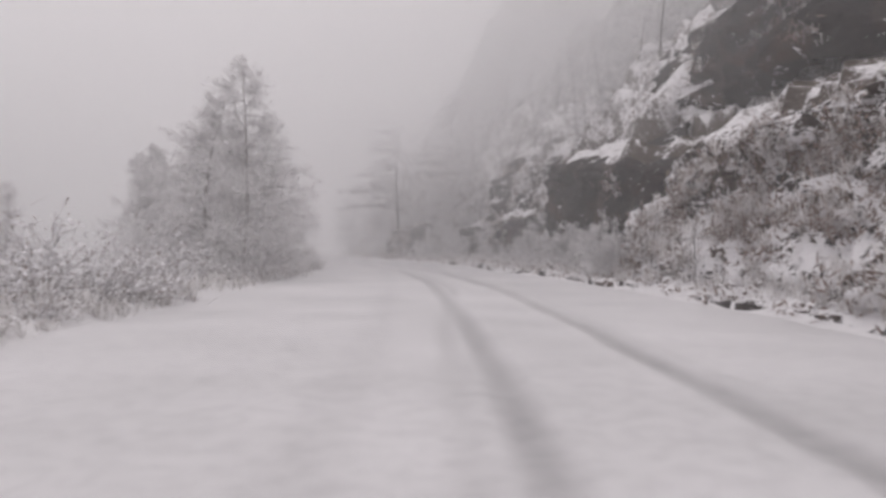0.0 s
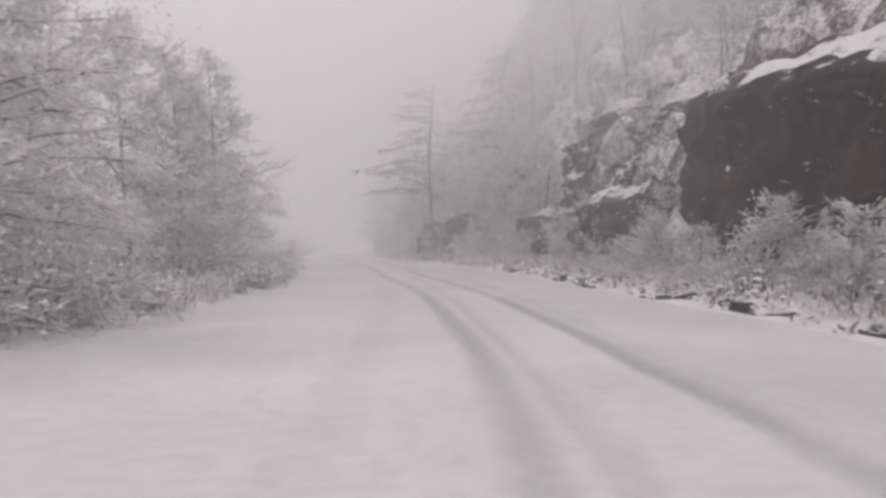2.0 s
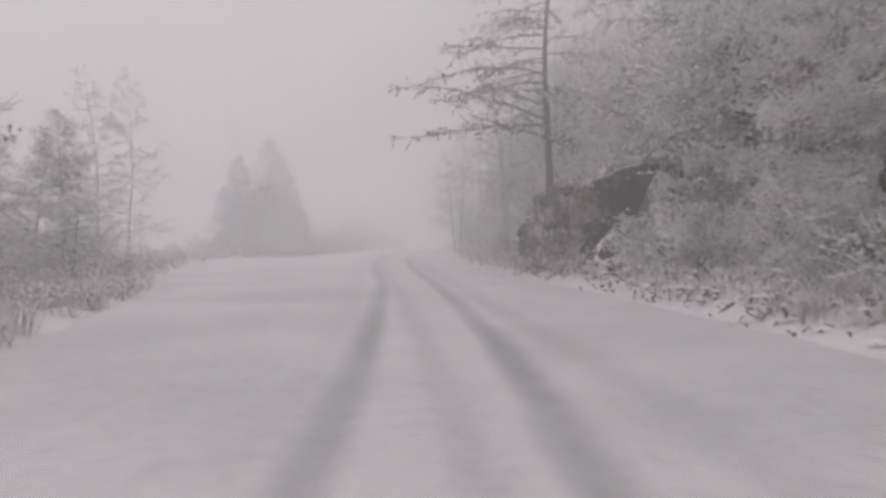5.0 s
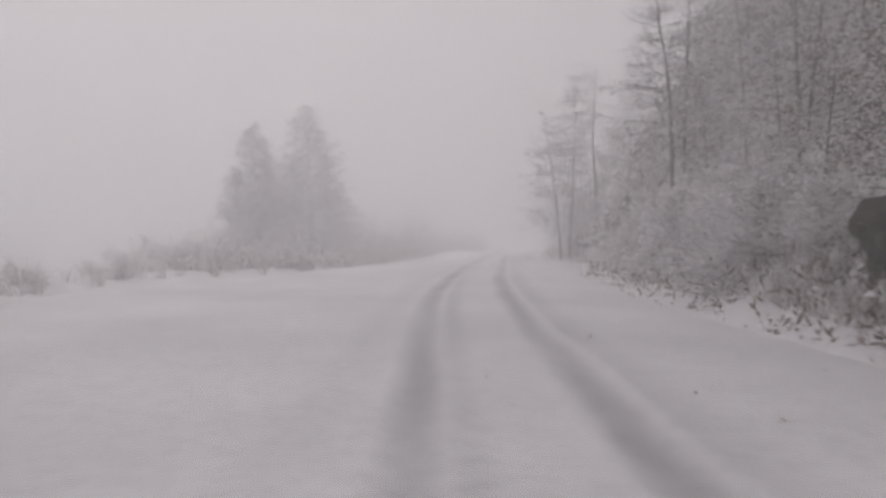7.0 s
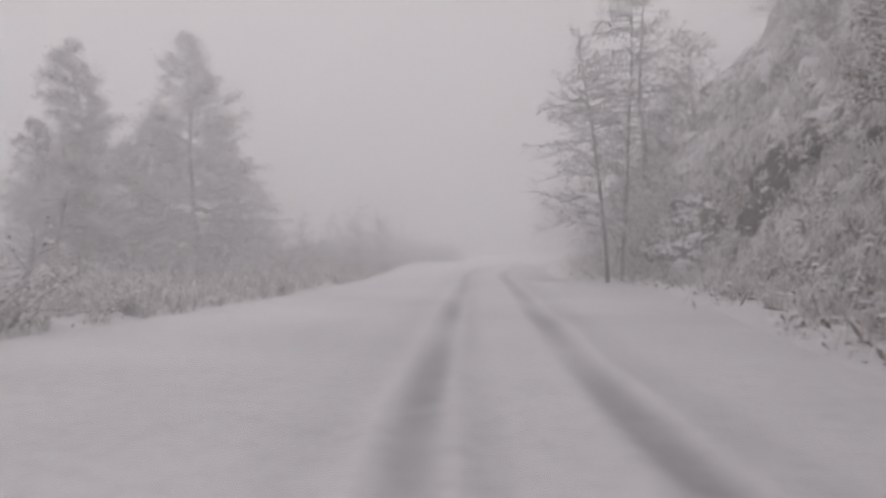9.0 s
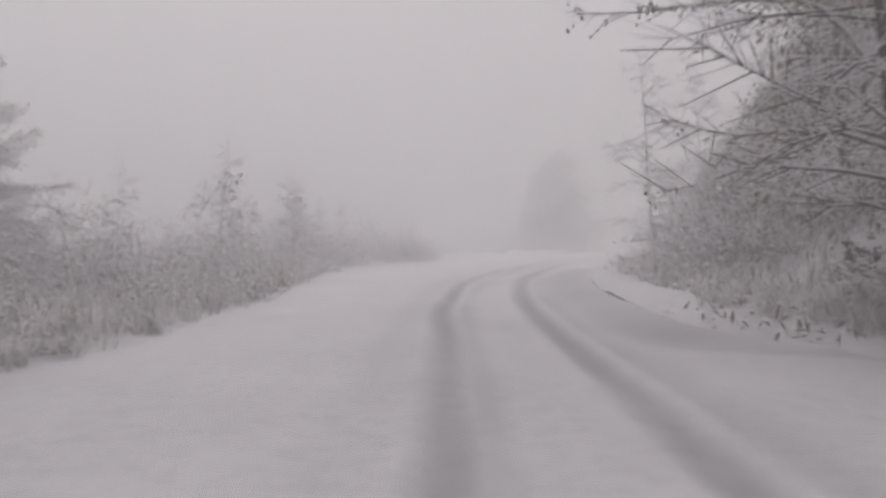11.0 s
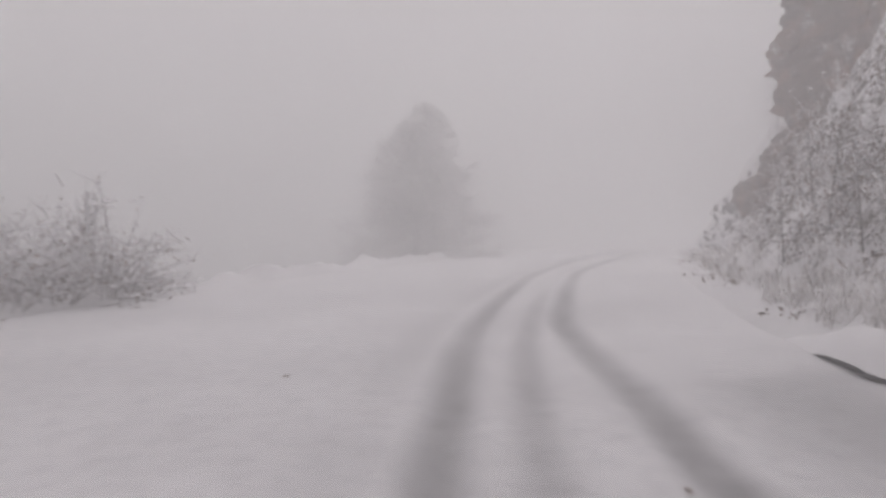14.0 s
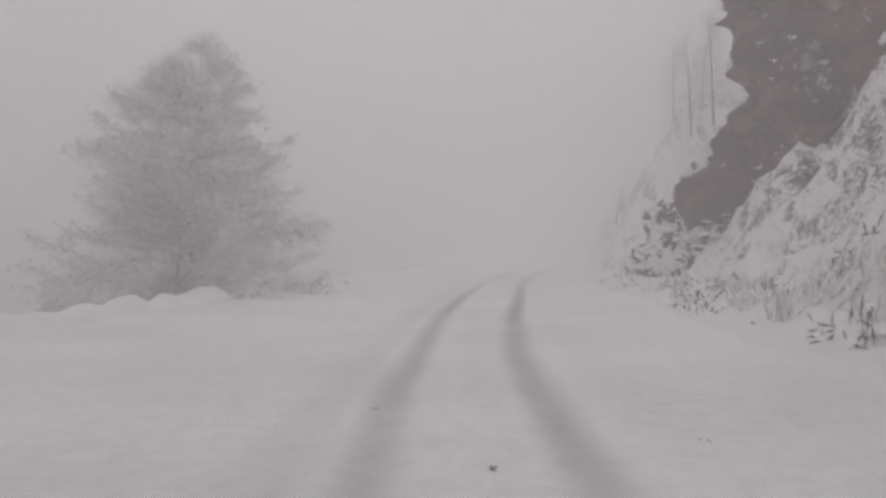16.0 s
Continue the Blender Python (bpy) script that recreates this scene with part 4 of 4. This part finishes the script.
# ---- brush and tufts over the hillside ----
def build_brush():
    rng = np.random.default_rng(21)
    n = 3400
    s = rng.uniform(2, 160, n)
    off = rng.random(n) ** 1.5 * 13 + 0.4
    d = edge_right(s) + off
    keep = ~((s > 120) & (rng.random(n) < 0.8)) & ~((s > 83) & (s < 104) & (off > 1.8) & (rng.random(n) < 0.3))
    s, d = s[keep], d[keep]
    x, y = at(s, d)
    root = np.stack([x, y, height(s, d) - 0.05], 1)
    ls, ld, lz, _ = np.repeat(np.array(LEDGES), 9, axis=0).T
    ls, ld, lz = ls + rng.normal(0, 0.4, len(ls)), ld + rng.normal(0, 0.1, len(ls)), lz + rng.normal(0, 0.22, len(ls))
    root = np.concatenate([root, np.stack([*at(ls, ld), lz], 1)])
    s = np.concatenate([s, ls])
    leaves, snow = Buffer(), Buffer()
    per = 14
    big = (0.5 + 0.8 * rng.random(len(s)))[:, None, None]
    o = root[:, None] + rng.normal(0, 0.22, (len(s), per, 3)) * big * np.array([1, 1, 0.5])
    al = unit(rng.normal(0, 1, o.shape) + np.array([0, 0, 1.0])) * rng.uniform(0.08, 0.28, (*o.shape[:2], 1)) * big
    ac = unit(np.cross(al, rng.normal(0, 1, o.shape))) * rng.uniform(0.01, 0.03, (*o.shape[:2], 1))
    leaves.cards(o.reshape(-1, 3), al.reshape(-1, 3), ac.reshape(-1, 3), 0.3)
    tops = (o + al * 0.8)[:len(s) - len(ls), ::2].reshape(-1, 3)
    m = len(tops)
    snow.lumps(tops, rng.uniform(0.03, 0.11, m), rng.uniform(0.02, 0.06, m), rng)
    a = new("brush", leaves.mesh("brush", LEAF))
    tagged(a, "withered brown brush and grass over the snowy hillside", "brush", kind="stuff")
    b = new("brush_snow", snow.mesh("brush_snow", CAP))
    tagged(b, "clumps of snow caught on the hillside brush", "snow", kind="stuff")


build_brush()


def build_grass():
    rng = np.random.default_rng(31)
    s = np.concatenate([rng.uniform(118, 148, 60), rng.uniform(104, 112, 90), rng.uniform(20, 60, 160), rng.uniform(74, 98, 200)])
    d = edge_right(s) + 0.7 + rng.random(len(s)) ** 1.3 * 6
    left = (s > 104) & (s < 112)
    d = np.where(left, edge_left(s) - 0.2 - rng.random(len(s)) * 0.8, d)
    x, y = at(s, d)
    per = 11
    o = np.stack([x, y, height(s, d) - 0.03], 1)[:, None] + rng.normal(0, 0.1, (len(s), per, 3)) * (1, 1, 0.1)
    al = unit(rng.normal(0, 0.55, o.shape) + np.array([0, 0, 1.0])) * rng.uniform(0.15, 0.42, (*o.shape[:2], 1))
    ac = unit(np.cross(al, rng.normal(0, 1, o.shape))) * rng.uniform(0.006, 0.014, (*o.shape[:2], 1))
    buf = Buffer()
    buf.cards(o.reshape(-1, 3), al.reshape(-1, 3), ac.reshape(-1, 3), 0.2)
    tagged(new("grass", buf.mesh("grass", GRASS)), "tufts of tan dead grass poking through snow", "grass", kind="stuff")


build_grass()


def build_frost_grass():
    """Clumps of long arching blades bent over by frost, on both banks and on the ledges of the rocks."""
    rng = np.random.default_rng(37)
    right = np.concatenate([rng.uniform(4, 56, 900), rng.uniform(56, 78, 500), rng.uniform(76, 101, 1500), rng.uniform(101, 123, 700), rng.uniform(123, 150, 240)])
    s, d = right, edge_right(right) + 0.7 + rng.random(len(right)) ** 1.3 * np.where(right < 76, 4.2, 6.5)
    left = np.concatenate([rng.uniform(6, 60, 800), rng.uniform(60, 84, 130), rng.uniform(84, 118, 900)])
    s, d = np.concatenate([s, left]), np.concatenate([d, edge_left(left) - 0.2 - rng.random(len(left)) ** 1.2 * 3.4])
    root = np.stack([*at(s, d), height(s, d) - 0.04], 1)
    ls, ld, lz, _ = np.repeat(np.array(LEDGES), 5, axis=0).T
    ls, ld, lz = ls + rng.normal(0, 0.35, len(ls)), ld + rng.normal(0, 0.08, len(ls)), lz + rng.normal(0, 0.2, len(ls))
    root = np.concatenate([root, np.stack([*at(ls, ld), lz], 1)])
    buf, per = Buffer(), 16
    big = rng.uniform(0.5, 1.25, (len(root), 1, 1))
    o = root[:, None] + rng.normal(0, 0.09, (len(root), per, 3)) * big * (1, 1, 0.1)
    ang = rng.random((len(root), per)) * 2 * np.pi
    out = np.stack([np.cos(ang), np.sin(ang), 0 * ang], -1)
    long = rng.uniform(0.25, 0.62, (len(root), per, 1)) * big
    mid = o + out * long * 0.3 + np.array([0, 0, 1.0]) * long * rng.uniform(0.45, 0.75, long.shape)
    tip = o + out * long * rng.uniform(0.6, 0.9, long.shape) + np.array([0, 0, 1.0]) * long * rng.uniform(0.1, 0.6, long.shape)
    wide = np.stack([-np.sin(ang), np.cos(ang), 0 * ang], -1) * rng.uniform(0.007, 0.016, long.shape)
    co = np.stack([o - wide * 0.6, o + wide * 0.6, mid + wide, mid - wide, tip], 2).reshape(-1, 3)
    i = np.arange(len(co) // 5)[:, None] * 5
    buf.add(co, np.concatenate([i + np.array([[0, 1, 2, 3]]), i + np.array([[3, 2, 4, 4]])]))
    tagged(new("frosted_grass", buf.mesh("frosted_grass", FROST_GRASS)), "long frosted grass bent over on the snowy banks", "grass", kind="stuff")


build_frost_grass()


# ---- kerb along the bend ----
def build_kerb():
    n = 0
    for s in np.arange(100.5, 121.5, 1.0):
        bm = bmesh.new()
        bmesh.ops.create_cube(bm, size=1)
        bmesh.ops.bevel(bm, geom=bm.edges[:], offset=0.03, segments=1)
        bmesh.ops.scale(bm, vec=(0.22, 0.985, 0.30), verts=bm.verts)
        me = bpy.data.meshes.new("kerb_stone")
        bm.to_mesh(me)
        bm.free()
        me.materials.append(CONCRETE)
        ob = new("kerb_stone", me)
        x0, y0 = at(s, edge_right(s) + 0.14)
        x1, y1 = at(s + 1.0, edge_right(s + 1.0) + 0.14)
        ob.matrix_basis = pose((x0 + x1) / 2, (y0 + y1) / 2, -0.17 - 0.12 * max(0.0, 103.0 - s) / 2.5, 0, 0, math.degrees(math.atan2(-(x1 - x0), y1 - y0)))
        tagged(ob, "wet dark kerb stone under a ridge of snow", "kerb", "kerb along the bend")
    s = np.arange(100.4, 122.4, 0.2)[:, None]
    u = np.linspace(0, 1, 9)[None, :]
    d = edge_right(s) - 0.03 + 1.15 * u + 0.06 * fbm(s * 1.1, u * 2 + 0 * s, 4)
    z = 0.11 + 0.2 * np.sin(np.pi * np.clip(u * 1.4, 0, 1)) ** 0.6 + 0.1 * fbm(s * 1.2, u * 4 + 0 * s, 3) - 0.02 * u
    z[:, 0] = 0.045 + 0.07 * fbm(s * 0.9 + 4, 0 * s, 4)[:, 0]
    z = z - 0.32 * ease((103.0 - s) / 2.6) - 0.3 * ease((s - 120.2) / 2.0)
    ob = sheet("snow_ridge", s, d, z, SNOW)
    tagged(ob, "ridge of fresh snow lying on the kerb", "snow", kind="structure")


build_kerb()


# ---- dark earth edge of the verge ----
def build_verge_edge():
    s = np.arange(-4, 47, 0.12)[:, None]
    u = np.array([0.0, 0.06, 0.3, 0.75])[None, :]
    n = fbm(s * 0.9, 0 * s, 4)
    d = edge_right(s) + 0.28 + u + 0.35 * fbm(s * 0.5 + 20, 0 * s, 3)
    z = np.array([-0.06, 0.07, 0.12, 0.04])[None, :] + np.array([0, 0.24, 0.24, 0.1])[None, :] * n + 0.05 * fbm(s * 4, u * 6 + 0 * s, 3)
    tagged(sheet("verge_edge", s, d, z, ROCK_SNOWY, smooth=False), "low dark earth edge between road and snowy verge", "verge", kind="structure")


build_verge_edge()


# ---- leaves and twigs fallen on the road ----
def build_litter():
    rng = np.random.default_rng(5)
    for k, (s, d) in enumerate([(51.8, -0.62), (65.8, 1.15), (64.9, 0.35), (64.2, 1.75), (63.4, 2.0), (61.6, 3.0), (65.2, 3.1), (67.2, 1.6), (112.0, -2.6), (116.5, 0.9), (119.0, -1.5), (132.6, 0.3), (133.2, 1.6), (134.1, -0.4)]):
        buf = Buffer()
        m = 2
        o = rng.normal(0, 0.015, (m, 3)) * (1, 1, 0.2)
        al = unit(rng.normal(0, 1, (m, 3)) * (1, 1, 0.3)) * rng.uniform(0.035, 0.07, (m, 1))
        ac = unit(np.cross(al, (0, 0, 1.0))) * rng.uniform(0.012, 0.02, (m, 1))
        buf.cards(o, al, ac, 0.5)
        ob = new("fallen_leaf", buf.mesh("fallen_leaf", LEAF))
        x, y = at(s, d)
        ob.location = (float(x), float(y), 0.045)
        tagged(ob, "withered brown leaf lying on the snowy road", "leaf", "leaves on the road")


build_litter()
